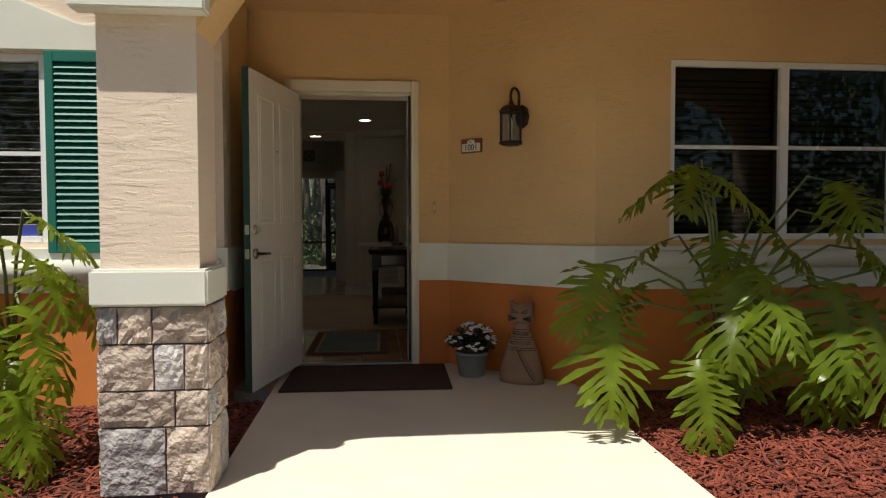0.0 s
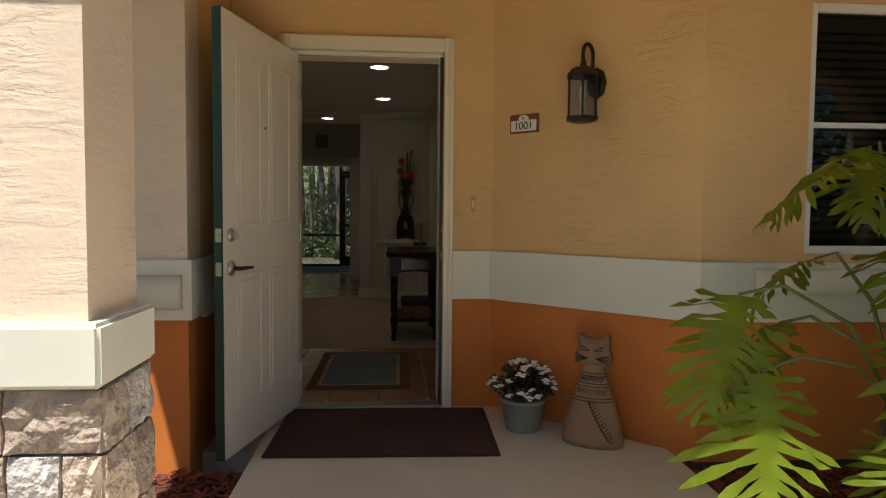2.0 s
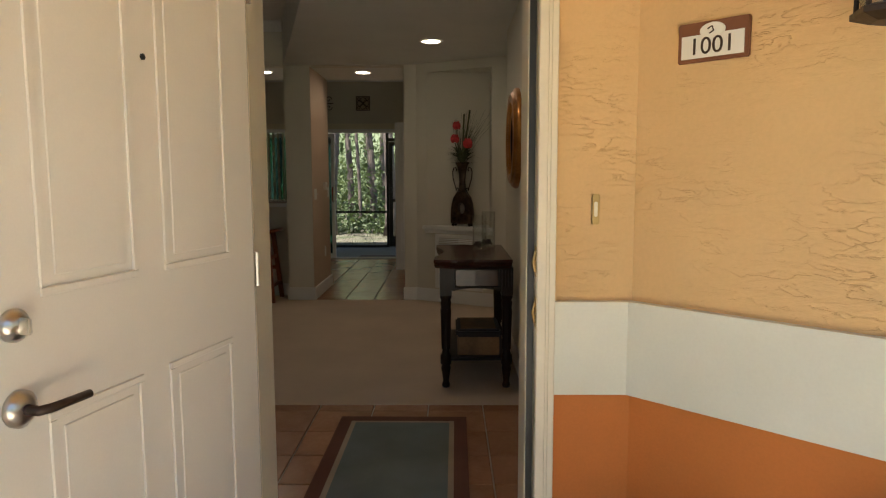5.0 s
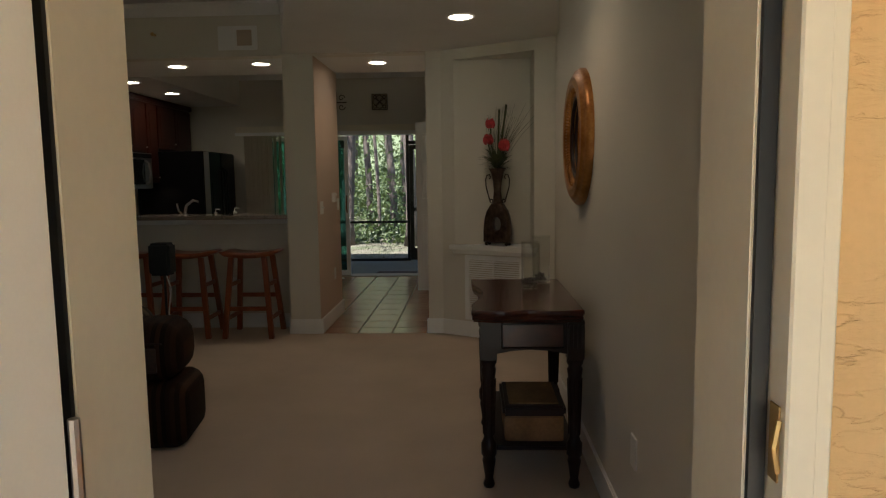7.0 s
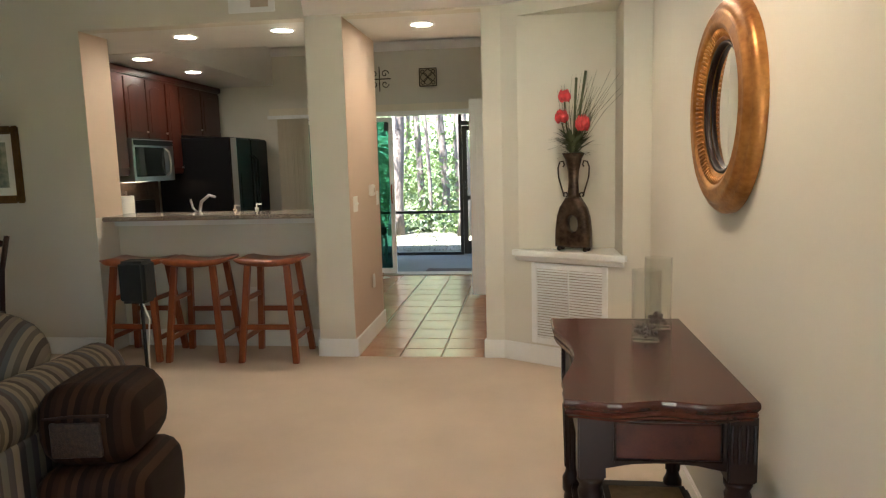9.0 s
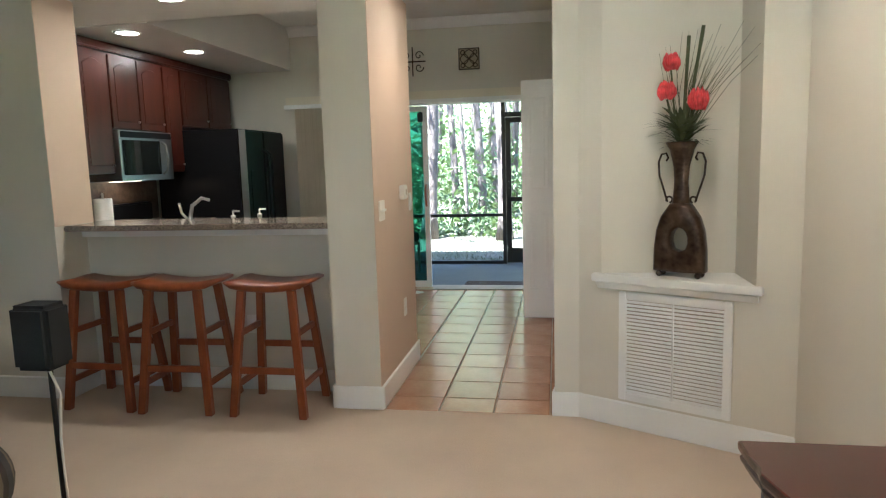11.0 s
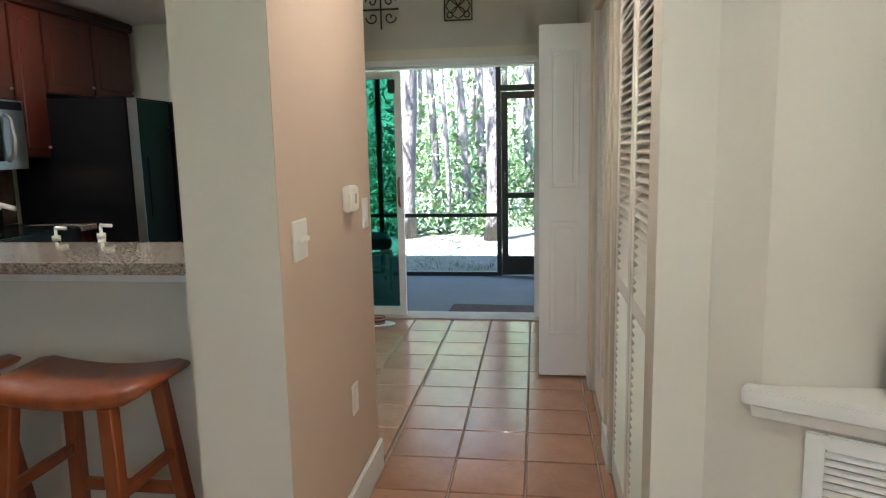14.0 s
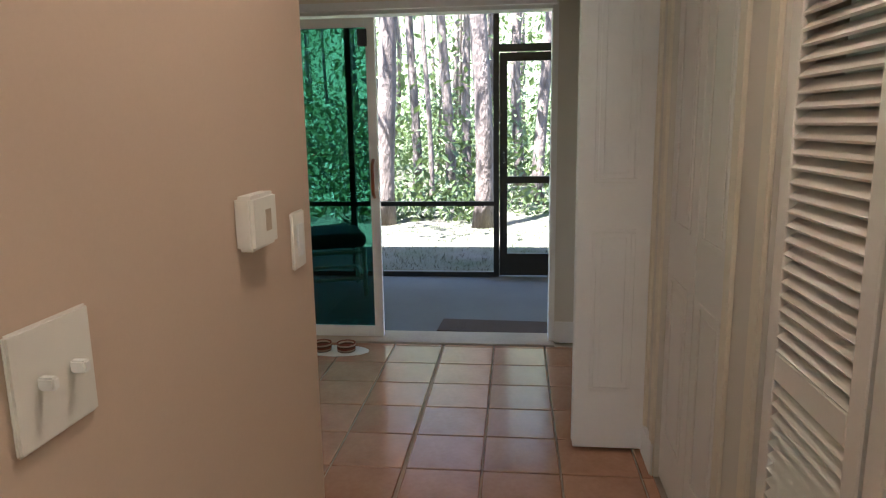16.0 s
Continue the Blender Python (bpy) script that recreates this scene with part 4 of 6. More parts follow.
# ---- kitchen and bar ----
one("bar_counter", Shape().box(-3.655, 12.345, 0, -1.93, 12.80, 0.034).bevel(0.008), GRANITE, "speckled granite bar top on the half wall", "counter", (0, 0, 1.024))
lc = thing("sink_counter", "lower granite sink counter behind the bar", "counter", (0, 12.66, 0))
part(lc, "cabinet", Shape().box(-3.6, 0.14, 0.0, -1.93, 0.56, 0.88), CHERRY)
part(lc, "worktop", Shape().box(-4.5, 0.141, 0.881, -1.92, 0.60, 0.915).bevel(0.005), GRANITE)
st = thing("base_cabinet", "cherry base cabinets with granite top", "cabinet", (-4.525, 13.3, 0))
for y0, y1 in ((0, 0.5), (1.26, 1.41)):
    part(st, "body", Shape().box(0, y0, 0, 0.58, y1, 0.88), CHERRY)
    part(st, "worktop", Shape().box(0, y0 - (0.03 if y0 == 0 else 0), 0.881, 0.62, y1, 0.915).bevel(0.004), GRANITE)
structure("wall_backsplash", Shape().box(-4.529, 12.63, 0.92, -4.512, 14.73, 1.355), mat("dark_splash", (0.09, 0.06, 0.045), 0.35, var=0.4, scale=20), "dark stone backsplash")
rg = thing("range", "black kitchen range with glass front", "stove", (-4.525, 13.81, 0))
part(rg, "body", Shape().box(0, 0, 0, 0.62, 0.74, 0.915).bevel(0.008), APPL)
part(rg, "oven_door", Shape().box(0.622, 0.03, 0.2, 0.645, 0.71, 0.72).bevel(0.006), DARKG)
part(rg, "handle", Shape().tube([(0.645, 0.08, 0.74), (0.68, 0.1, 0.74), (0.68, 0.64, 0.74), (0.645, 0.66, 0.74)], 0.011), STEEL, True)
part(rg, "back_panel", Shape().box(0.0, 0.0, 0.916, 0.07, 0.74, 1.09).bevel(0.012), APPL)
part(rg, "cooktop", Shape().box(0.08, 0.02, 0.916, 0.6, 0.72, 0.922), DARKG)


def arch_door(parent, w, h, at):
    """A cabinet door facing +x (local y across) with an arched raised panel."""
    m = pose(*at)
    s = Shape().box(0, 0, 0, 0.019, w, h).bevel(0.004)
    d = part(parent, "door", s, CHERRY, m4=m)
    pts = [(0.055, 0.055), (w - 0.055, 0.055)] + [(w - 0.055 - (w - 0.11) * i / 10, h - 0.10 + 0.045 * math.sin(math.pi * i / 10)) for i in range(11)]
    me = Shape().prism(pts, 0.0192, 0.026, Matrix(((0, 0, 1, 0), (1, 0, 0, 0), (0, 1, 0, 0), (0, 0, 0, 1)))).bevel(0.006, 1)
    part(d, "panel", me, CHERRY)
    part(d, "knob", Shape().ball((0.032, w - 0.03, 0.06), 0.011, 2), CHROME, True)


up = thing("wall_cabinet", "dark cherry wall cabinets with arched doors", "cabinet", (-4.525, 12.63, 0))
part(up, "body", Shape().box(0, 0, 1.36, 0.31, 1.08, 2.33).box(0, 1.08, 1.72, 0.31, 1.83, 2.33).box(0, 1.83, 1.36, 0.31, 2.11, 2.33).box(0, 2.11, 1.79, 0.31, 3.12, 2.33), CHERRY)
part(up, "crown", Shape().box(0, 0.0, 2.331, 0.35, 3.13, 2.40).bevel(0.012), CHERRY)
for y, w, z, h, x in ((0.02, 0.34, 1.37, 0.94, 0.311), (0.37, 0.34, 1.37, 0.94, 0.311), (0.72, 0.35, 1.37, 0.94, 0.311), (1.09, 0.36, 1.73, 0.58, 0.311), (1.46, 0.36, 1.73, 0.58, 0.311), (1.84, 0.26, 1.37, 0.94, 0.311), (2.13, 0.48, 1.80, 0.51, 0.311), (2.62, 0.48, 1.80, 0.51, 0.311)):
    arch_door(up, w, h, (x, y, z))
mw = thing("microwave", "stainless over-range microwave with dark window", "microwave", (-4.525, 13.712, 1.295))
part(mw, "body", Shape().box(0, 0, 0, 0.37, 0.75, 0.42).bevel(0.004), STEEL)
part(mw, "window", Shape().box(0.371, 0.03, 0.05, 0.380, 0.55, 0.34).bevel(0.003), DARKG)
part(mw, "vent", Shape().box(0.371, 0.02, 0.36, 0.378, 0.73, 0.41), APPL)
part(mw, "handle", Shape().tube([(0.37, 0.59, 0.05), (0.41, 0.59, 0.08), (0.425, 0.59, 0.18), (0.41, 0.59, 0.30), (0.37, 0.59, 0.33)], 0.012), CHROME, True)
part(mw, "lamp", Shape().box(0.1, 0.2, -0.006, 0.2, 0.5, -0.0005), HOOD)
fg = thing("refrigerator", "black and stainless side by side refrigerator", "refrigerator", (-4.50, 14.745, 0))
part(fg, "body", Shape().box(0, 0, 0.02, 0.86, 0.91, 1.75).bevel(0.01), APPL)
for y0, y1 in ((0.004, 0.40), (0.41, 0.906)):
    part(fg, "door", Shape().box(0.862, y0, 0.06, 0.93, y1, 1.74).bevel(0.015, 3), APPL)
part(fg, "edge_strip", Shape().box(0.87, -0.004, 0.06, 0.935, 0.0035, 1.74), STEEL, label="stainless door edge")
part(fg, "dispenser", Shape().box(0.931, 0.08, 0.95, 0.938, 0.32, 1.35), APPL)
for y in (0.36, 0.45):
    part(fg, "handle", Shape().tube([(0.93, y, 0.7), (0.985, y, 0.75), (0.99, y, 1.1), (0.985, y, 1.5), (0.93, y, 1.55)], 0.013), APPL, True)
fc = thing("faucet", "satin nickel gooseneck kitchen faucet", "faucet", (-3.10, 12.90, 0.915))
part(fc, "spout", Shape().tube([(0, 0, 0), (0, 0, 0.14), (0.02, 0.0, 0.22), (0.08, 0.02, 0.27), (0.13, 0.03, 0.255)], 0.015, 10, 0.011), CHROME, True)
part(fc, "lever", Shape().tube([(-0.01, 0, 0.12), (-0.06, 0, 0.17), (-0.075, 0, 0.24)], 0.009, 8), CHROME, True)
part(fc, "base", Shape().lathe([(0.03, 0), (0.03, 0.01), (0.02, 0.02)], n=16), CHROME, True)
for x, col, h in ((-2.80, GLASS, 0.13), (-2.61, PLAST, 0.14)):
    sp = thing("soap_dispenser", "pump soap bottle beside the sink", "soap bottle", (x, 12.92, 0.915), group="soap bottles")
    part(sp, "bottle", Shape().lathe([(0.028, 0), (0.03, 0.01), (0.03, h * 0.7), (0.014, h * 0.85), (0.014, h)], n=16), col, True)
    part(sp, "pump", Shape().lathe([(0.016, h), (0.016, h + 0.02), (0.006, h + 0.022), (0.006, h + 0.05)], n=12).tube([(0, 0, h + 0.05), (0.045, 0, h + 0.048)], 0.007), PLAST, True)
pt = thing("paper_towel", "white paper towel roll on a holder", "paper towel", (-3.76, 12.92, 0.915))
part(pt, "roll", Shape().lathe([(0.058, 0.012), (0.06, 0.02), (0.06, 0.275), (0.058, 0.28), (0.02, 0.28)], n=24), PETAL, True)
part(pt, "base", Shape().lathe([(0.07, 0), (0.07, 0.01), (0.01, 0.012), (0.008, 0.32)], n=20), CHROME, True)

# stools
STL = thing("bar_stool", "reddish brown wooden saddle-seat bar stool on carpet", "stool", (-2.24, 12.27, 0.004), group="stools at the bar")
s = Shape()
loops = []
for i in range(13):
    x = -0.245 + 0.49 * i / 12
    z = 0.735 + 0.030 * (abs(x) / 0.245) ** 2
    e = 0.012 if i in (0, 12) else 0.0
    loops.append([(x, -0.14 + e, z - 0.040 + e), (x, 0.14 - e, z - 0.040 + e), (x, 0.15 - e, z - 0.02), (x, 0.14 - e, z - e), (x, 0, z - 0.006 - e), (x, -0.14 + e, z - e), (x, -0.15 + e, z - 0.02)])
part(STL, "seat", s.rings(loops), STOOLW, True)
for sx in (-1, 1):
    for sy in (-1, 1):
        m = Matrix(((1, 0, sx * -0.085, 0), (0, 1, sy * -0.095, 0), (0, 0, 1, 0), (0, 0, 0, 1)))
        part(STL, "leg", Shape().box(sx * 0.205 - 0.022, sy * 0.185 - 0.02, 0, sx * 0.205 + 0.022, sy * 0.185 + 0.02, 0.705, m).bevel(0.004, 1), STOOLW)


def leg_at(sx, sy, z):
    return Vector((sx * (0.205 - 0.085 * z), sy * (0.185 - 0.095 * z), z))


for sy, z in ((-1, 0.26), (1, 0.33)):
    a, b = leg_at(-1, sy, z), leg_at(1, sy, z)
    part(STL, "stretcher", Shape().box(a.x + 0.02, a.y - 0.011, z - 0.019, b.x - 0.02, a.y + 0.011, z + 0.019).bevel(0.003, 1), STOOLW)
for sx in (-1, 1):
    for z in (0.17, 0.46):
        a, b = leg_at(sx, -1, z), leg_at(sx, 1, z)
        part(STL, "stretcher", Shape().box(a.x - 0.011, a.y + 0.018, z - 0.017, a.x + 0.011, b.y - 0.018, z + 0.017).bevel(0.003, 1), STOOLW)
copy_thing(STL, pose(-2.80, 12.265, 0.004, 0, 0, 1.5))
copy_thing(STL, pose(-3.28, 12.275, 0.004, 0, 0, -1))

# ceiling lights
def downlight(x, y, z, power, col=(1.0, 0.66, 0.38)):
    d = thing("recessed_light", "lit recessed ceiling light with white ring", "ceiling light", (x, y, z), group="recessed lights")
    part(d, "ring", Shape().rings([[(r * math.cos(q * math.pi / 14), r * math.sin(q * math.pi / 14), h) for q in range(28)] for r, h in ((0.098, -0.0005), (0.096, -0.008), (0.08, -0.009), (0.076, -0.001))], False), BASEW, True)
    part(d, "lens", Shape().lathe([(0.075, -0.004), (0.075, -0.001)], n=24), LENS)
    l = new("bulb", bpy.data.lights.new("bulb", "SPOT"))
    l.data.energy, l.data.color, l.data.spot_size, l.data.spot_blend, l.data.shadow_soft_size = power, col, radians(140), 0.7, 0.06
    l.matrix_world = pose(x, y, z - 0.03)


D = DOWN_POWER
downlight(-1.143, 12.68, 2.427, D * 1.0, (1.0, 0.62, 0.36))
downlight(-0.36, 11.1, 2.44, D * 1.25)
downlight(-0.37, 9.44, 2.44, D * 1.9)
downlight(-3.0, 12.68, 2.427, D * 0.3)
downlight(-2.20, 12.63, 2.427, D * 0.3)
downlight(-3.86, 13.51, 2.42, D * 0.16)
downlight(-3.84, 14.42, 2.42, D * 0.16)

# wall fittings
vn = thing("air_vent", "white ceiling air vent on the wall", "vent", (-2.28, Y0, 2.58))
part(vn, "frame", Shape().box(-0.17, -0.012, -0.1, 0.17, -0.0003, 0.1).bevel(0.004), BASEW)
me = Shape().box(-0.0035, -0.018, -0.065, 0.0035, -0.012, 0.065).mesh("fin", GROUT)
for i in range(16):
    part(vn, "fin", me, None, m4=pose(0.0 + 0.008 * i, 0, 0))
sp = thing("fire_sprinkler", "small brass ceiling sprinkler", "sprinkler", (-3.0, Y0, 2.62))
part(sp, "head", Shape().tube([(0, 0, 0), (0, -0.05, 0)], 0.012).ball((0, -0.05, 0), 0.018), BRASS)


def plate(name, label, category, y, z, w, h, kind):
    p = thing(name, label, category, (-1.64, y, z), 90)
    part(p, "plate", Shape().box(-w / 2, -0.007, -h / 2, w / 2, -0.0003, h / 2).bevel(0.003), PLAST)
    for dx in ((-0.023, 0.023) if kind == "double" else (0,)):
        if kind == "rocker":
            part(p, "rocker", Shape().box(-0.017, -0.011, -0.034, 0.017, -0.007, 0.034).bevel(0.003), BASEW)
        elif kind == "outlet":
            for dz in (-0.02, 0.02):
                part(p, "socket", Shape().box(-0.016, -0.010, dz - 0.014, 0.016, -0.007, dz + 0.014).bevel(0.004), BASEW)
        else:
            part(p, "toggle", Shape().box(dx - 0.005, -0.024, -0.004, dx + 0.005, -0.007, 0.009).bevel(0.002), BASEW)


plate("light_switch", "double toggle light switch on the tan hall wall", "switch", 12.413, 1.117, 0.116, 0.116, "double")
plate("rocker_switch", "white rocker switch on the hall wall", "switch", 13.15, 1.123, 0.075, 0.118, "rocker")
plate("wall_outlet", "white wall outlet on the hall wall", "outlet", 12.905, 0.455, 0.072, 0.116, "outlet")
th = thing("thermostat", "small white wall thermostat with grey window", "thermostat", (-1.64, 12.91, 1.197), 90)
part(th, "case", Shape().box(-0.055, -0.032, -0.045, 0.055, -0.0003, 0.045).bevel(0.006), PLAST)
part(th, "window", Shape().box(0.0, -0.0335, -0.018, 0.022, -0.032, 0.018), GROUT)


def scroll_plaque(x, w, z, label):
    p = thing("iron_plaque", label, "wall decor", (x, 15.868, z), group="iron plaques over the sliding door")
    s = Shape()
    h = w / 2
    s.tube([(-h, -0.01, -h), (h, -0.01, -h), (h, -0.01, h), (-h, -0.01, h), (-h, -0.01, -h)], 0.007, 6)
    for k in range(4):
        a = k * math.pi / 2
        r = Matrix.Rotation(a, 3, "Y")
        s.tube([r @ Vector((u * 0.9 * h, -0.012, 0.5 * h * math.sin(u * 3.1))) for u in (0, 0.2, 0.4, 0.6, 0.8, 1)], 0.005, 5)
        s.tube([r @ Vector((u * 0.9 * h, -0.012, -0.5 * h * math.sin(u * 3.1))) for u in (0, 0.2, 0.4, 0.6, 0.8, 1)], 0.005, 5)
        q = r @ Vector((0.62 * h, -0.012, 0.62 * h))
        s.tube([q + Vector((0.2 * h * math.cos(t), 0, 0.2 * h * math.sin(t))) for t in np.linspace(0, 6.3, 12)], 0.005, 5)
    part(p, "scrollwork", s, METALD)
    part(p, "backing", Shape().box(-h, -0.003, -h, h, -0.0003, h), mat("parchment", (0.45, 0.38, 0.27), 0.8))


scroll_plaque(-1.558, 0.21, 2.44, "square iron scroll plaque over the sliding door")
p = thing("iron_plaque", "iron scroll wall ornament on the far wall", "wall decor", (-2.16, 15.868, 2.44), group="iron plaques over the sliding door")
s = Shape()
for sx in (-1, 1):
    for sz in (-1, 1):
        s.tube([(sx * (0.07 + (0.05 - 0.006 * t) * math.cos(t)), -0.012, sz * (0.06 + (0.05 - 0.006 * t) * math.sin(t))) for t in np.linspace(0, 7, 18)], 0.006, 5)
s.tube([(0, -0.012, -0.15), (0, -0.012, 0.15)], 0.007, 6)
s.tube([(-0.14, -0.012, 0), (0.14, -0.012, 0)], 0.007, 6)
part(p, "scrollwork", s, METALD)

# sliding door to the lanai
sl = thing("sliding_door", "white sliding door with green tinted glass standing open", "door", (0, 15.93, 0.012))
for x in (SX0, SX1 - 0.035):
    part(sl, "jamb", Shape().box(x, -0.06, 0, x + 0.035, 0.06, SZ - 0.012), BASEW)
part(sl, "head", Shape().box(SX0 + 0.035, -0.06, SZ - 0.05, SX1 - 0.035, 0.06, SZ - 0.012), BASEW)
for x0, x1, yy in ((-3.285, -2.62, 0.02), (-2.72, -2.03, -0.03)):
    for q in ((x0, 0.0, x0 + 0.05, 1.965), (x1 - 0.055, 0.0, x1, 1.965), (x0 + 0.05, 0.0, x1 - 0.055, 0.07), (x0 + 0.05, 1.91, x1 - 0.055, 1.965)):
        part(sl, "stile", Shape().box(q[0], yy - 0.018, q[1], q[2], yy + 0.018, q[3]).bevel(0.003), BASEW)
    g = part(sl, "pane", Shape().box(x0 + 0.05, yy - 0.003, 0.07, x1 - 0.055, yy + 0.003, 1.91), GREENGLASS)
part(sl, "pull", Shape().tube([(-2.06, -0.05, 0.90), (-2.06, -0.085, 0.93), (-2.06, -0.085, 1.10), (-2.06, -0.05, 1.13)], 0.011), STOOLW, True, label="wooden pull")
part(sl, "lock", Shape().box(-2.13, -0.056, 1.80, -2.075, -0.048, 1.90), BLACK)
vb = thing("vertical_blinds", "stacked cream vertical blinds beside the glass", "blinds", (-3.42, 15.74, 0.05))
me = Shape().box(-0.04, -0.001, 0, 0.04, 0.001, 1.94).mesh("vane", VBLIND)
for i in range(6):
    part(vb, "vane", me, None, m4=pose(0.40 + 0.075 * i, 0.0, 0, 0, 0, 78))
for i in range(16):
    part(vb, "vane", me, None, m4=pose(0.022 * i, 0.01 * (i % 2), 0, 0, 0, 55 + (i % 3) * 8))
part(vb, "track", Shape().box(-0.15, -0.02, 1.945, 2.45, 0.02, 1.985), BASEW)

# closet doors in the hall
def louvre_leaf(y0, y1, label):
    d = thing("louvred_door", label, "closet door", (HX + 0.035, y0, 0.015), 90, group="louvred closet doors")
    w = y1 - y0
    for q in ((0, 0, 0.05, 2.03), (w - 0.05, 0, w, 2.03), (0.05, 0, w - 0.05, 0.10), (0.05, 1.93, w - 0.05, 2.03), (0.05, 0.80, w - 0.05, 0.86)):
        part(d, "stile", Shape().box(q[0], 0, q[1], q[2], 0.032, q[3]).bevel(0.003, 1), DOORW)
    me = Shape().box(0.049, -0.018, -0.003, w - 0.049, 0.018, 0.003).mesh("slat", DOORW)
    for z0, z1 in ((0.10, 0.80), (0.86, 1.93)):
        n = int((z1 - z0) / 0.0285)
        for i in range(n):
            part(d, "slat", me, None, m4=pose(0, 0.016, z0 + 0.014 + i * (z1 - z0) / n, -40))
    return d


louvre_leaf(12.46, 12.86, "tan painted louvred bifold closet door")
ld = louvre_leaf(12.875, 13.28, "tan painted louvred bifold closet door")
kn = part(ld, "knob", Shape().lathe([(0.012, 0), (0.009, 0.012), (0.017, 0.025), (0.017, 0.034), (0.006, 0.04)], n=16), DOORW, True, m4=pose(0.03, 0.0, 0.885, 90))
for i, (y0, y1) in enumerate(((13.56, 13.91), (13.915, 14.27))):
    d = thing("bifold_door", "tan painted panelled bifold closet door, closed", "closet door", (HX + 0.05, y0, 0.015), 90, group="panelled bifold doors")
    panel_door(d, y1 - y0, 2.03, 0.034, DOORW, ((0.07, y1 - y0 - 0.07),), ((0.20, 0.80), (0.98, 1.90)))
    if i == 1:
        part(d, "knob", Shape().ball((0.04, -0.03, 0.92), 0.016, 2), CHROME, True)
d = thing("bifold_door", "white panelled bifold door folded open into the hall", "closet door", (-0.953, 14.462, 0.02), 0, group="panelled bifold doors")
panel_door(d, 0.285, 2.012, 0.034, BASEW, ((0.06, 0.225),), ((0.25, 0.92), (1.10, 1.88)))
d = thing("bifold_door", "white panelled bifold door folded open into the hall", "closet door", (-0.953, 14.505, 0.02), 1.5, group="panelled bifold doors")
panel_door(d, 0.285, 2.012, 0.034, BASEW, ((0.06, 0.225),), ((0.25, 0.92), (1.10, 1.88)))
for i, (a, b) in enumerate(wall_y_holes):
    c = thing("closet_casing", "tan painted closet door casing", "door frame", (HX, 0, 0), group="closet casings")
    for y0, y1 in ((a - 0.055 if i != 0 else a - 0.03, a), (b, b + 0.055)):
        part(c, "casing", Shape().box(-0.012, y0, 0.0, -0.0004, y1, 2.12).bevel(0.003), CASING)
    part(c, "casing", Shape().box(-0.012, a, 2.06, -0.0004, b, 2.12).bevel(0.003), CASING)

# niche: shelf, grille, vase
one("niche_shelf", Shape().prism([on_niche(0.10, 0.045), on_niche(0.905, 0.045), on_niche(0.905, 0.002), (NX1 - 0.002, on_niche(0.87, 0.002)[1]), (NX1 - 0.002, NB - 0.002), (NX0 + 0.03, NB - 0.002), on_niche(0.10, 0.002)], 0.758, 0.796).bevel(0.004), BASEW, "white painted niche shelf", "shelf")
one("shelf_moulding", Shape().rings([[(x, -0.002, 0.72), (x, -0.012, 0.72), (x, -0.04, 0.756), (x, -0.002, 0.756)] for x in (0.12, 0.885)]), BASEW, "white moulding under the niche shelf", "moulding").matrix_world = DG
gr = thing("return_air_grille", "white louvred return air grille in the wall", "vent")
gr.matrix_world = DG @ pose(0.235, 0, 0.152)
W, H = 0.545, 0.56
for q in ((0, 0, 0.04, H), (W - 0.04, 0, W, H), (0.04, 0, W - 0.04, 0.04), (0.04, H - 0.04, W - 0.04, H)):
    part(gr, "frame", Shape().box(q[0], -0.016, q[1], q[2], -0.0004, q[3]).bevel(0.004), BASEW)
part(gr, "back", Shape().box(0.04, -0.002, 0.04, W - 0.04, -0.0006, H - 0.04), GROUT)
part(gr, "divider", Shape().box(W / 2 - 0.004, -0.015, 0.04, W / 2 + 0.004, -0.003, H - 0.04), BASEW)
me = Shape().box(0.041, -0.0075, -0.0012, W - 0.041, 0.0075, 0.0012).mesh("slat", BASEW)
for i in range(26):
    part(gr, "slat", me, None, m4=pose(0, -0.0085, 0.05 + i * 0.0184, 42))

vc = Vector((-0.08, 12.085, 0.796))
vs = thing("vase", "tall hammered bronze vase with red protea arrangement", "vase", tuple(vc), -28.5)
vs.scale = (0.92, 0.92, 0.92)
# flattened flask body with an oval hole, as a strip round the hole
outer = [(-0.132, 0.03), (-0.130, 0.15), (-0.118, 0.25), (-0.095, 0.32), (-0.05, 0.385), (0.0, 0.395), (0.05, 0.385), (0.095, 0.32), (0.118, 0.25), (0.130, 0.15), (0.132, 0.03), (0.0, 0.025)]
inner = [(-0.035, 0.15), (-0.045, 0.185), (-0.045, 0.21), (-0.038, 0.235), (-0.02, 0.255), (0.0, 0.262), (0.02, 0.255), (0.038, 0.235), (0.045, 0.21), (0.045, 0.185), (0.035, 0.15), (0.0, 0.135)]
s = Shape()
vr = []
for y, ring, k in ((-0.034, inner, 1.0), (-0.05, inner, 1.25), (-0.05, outer, 0.9), (-0.03, outer, 1.0), (0.03, outer, 1.0), (0.05, outer, 0.9), (0.05, inner, 1.25), (0.034, inner, 1.0)):
    cz = 0.2
    vr.append([s.bm.verts.new((x * k, y, cz + (z - cz) * k)) for x, z in ring])
for a, b in zip(vr, vr[1:] + vr[:1]):
    for i in range(12):
        s.bm.faces.new((a[i], a[(i + 1) % 12], b[(i + 1) % 12], b[i]))
part(vs, "body", s.bevel(0.004, 1), VASE, True)
part(vs, "neck", Shape().lathe([(0.05, 0.37), (0.042, 0.42), (0.036, 0.50), (0.042, 0.58), (0.062, 0.66), (0.085, 0.70), (0.08, 0.702), (0.055, 0.66), (0.03, 0.60)], n=20, sy=0.7), VASE, True)
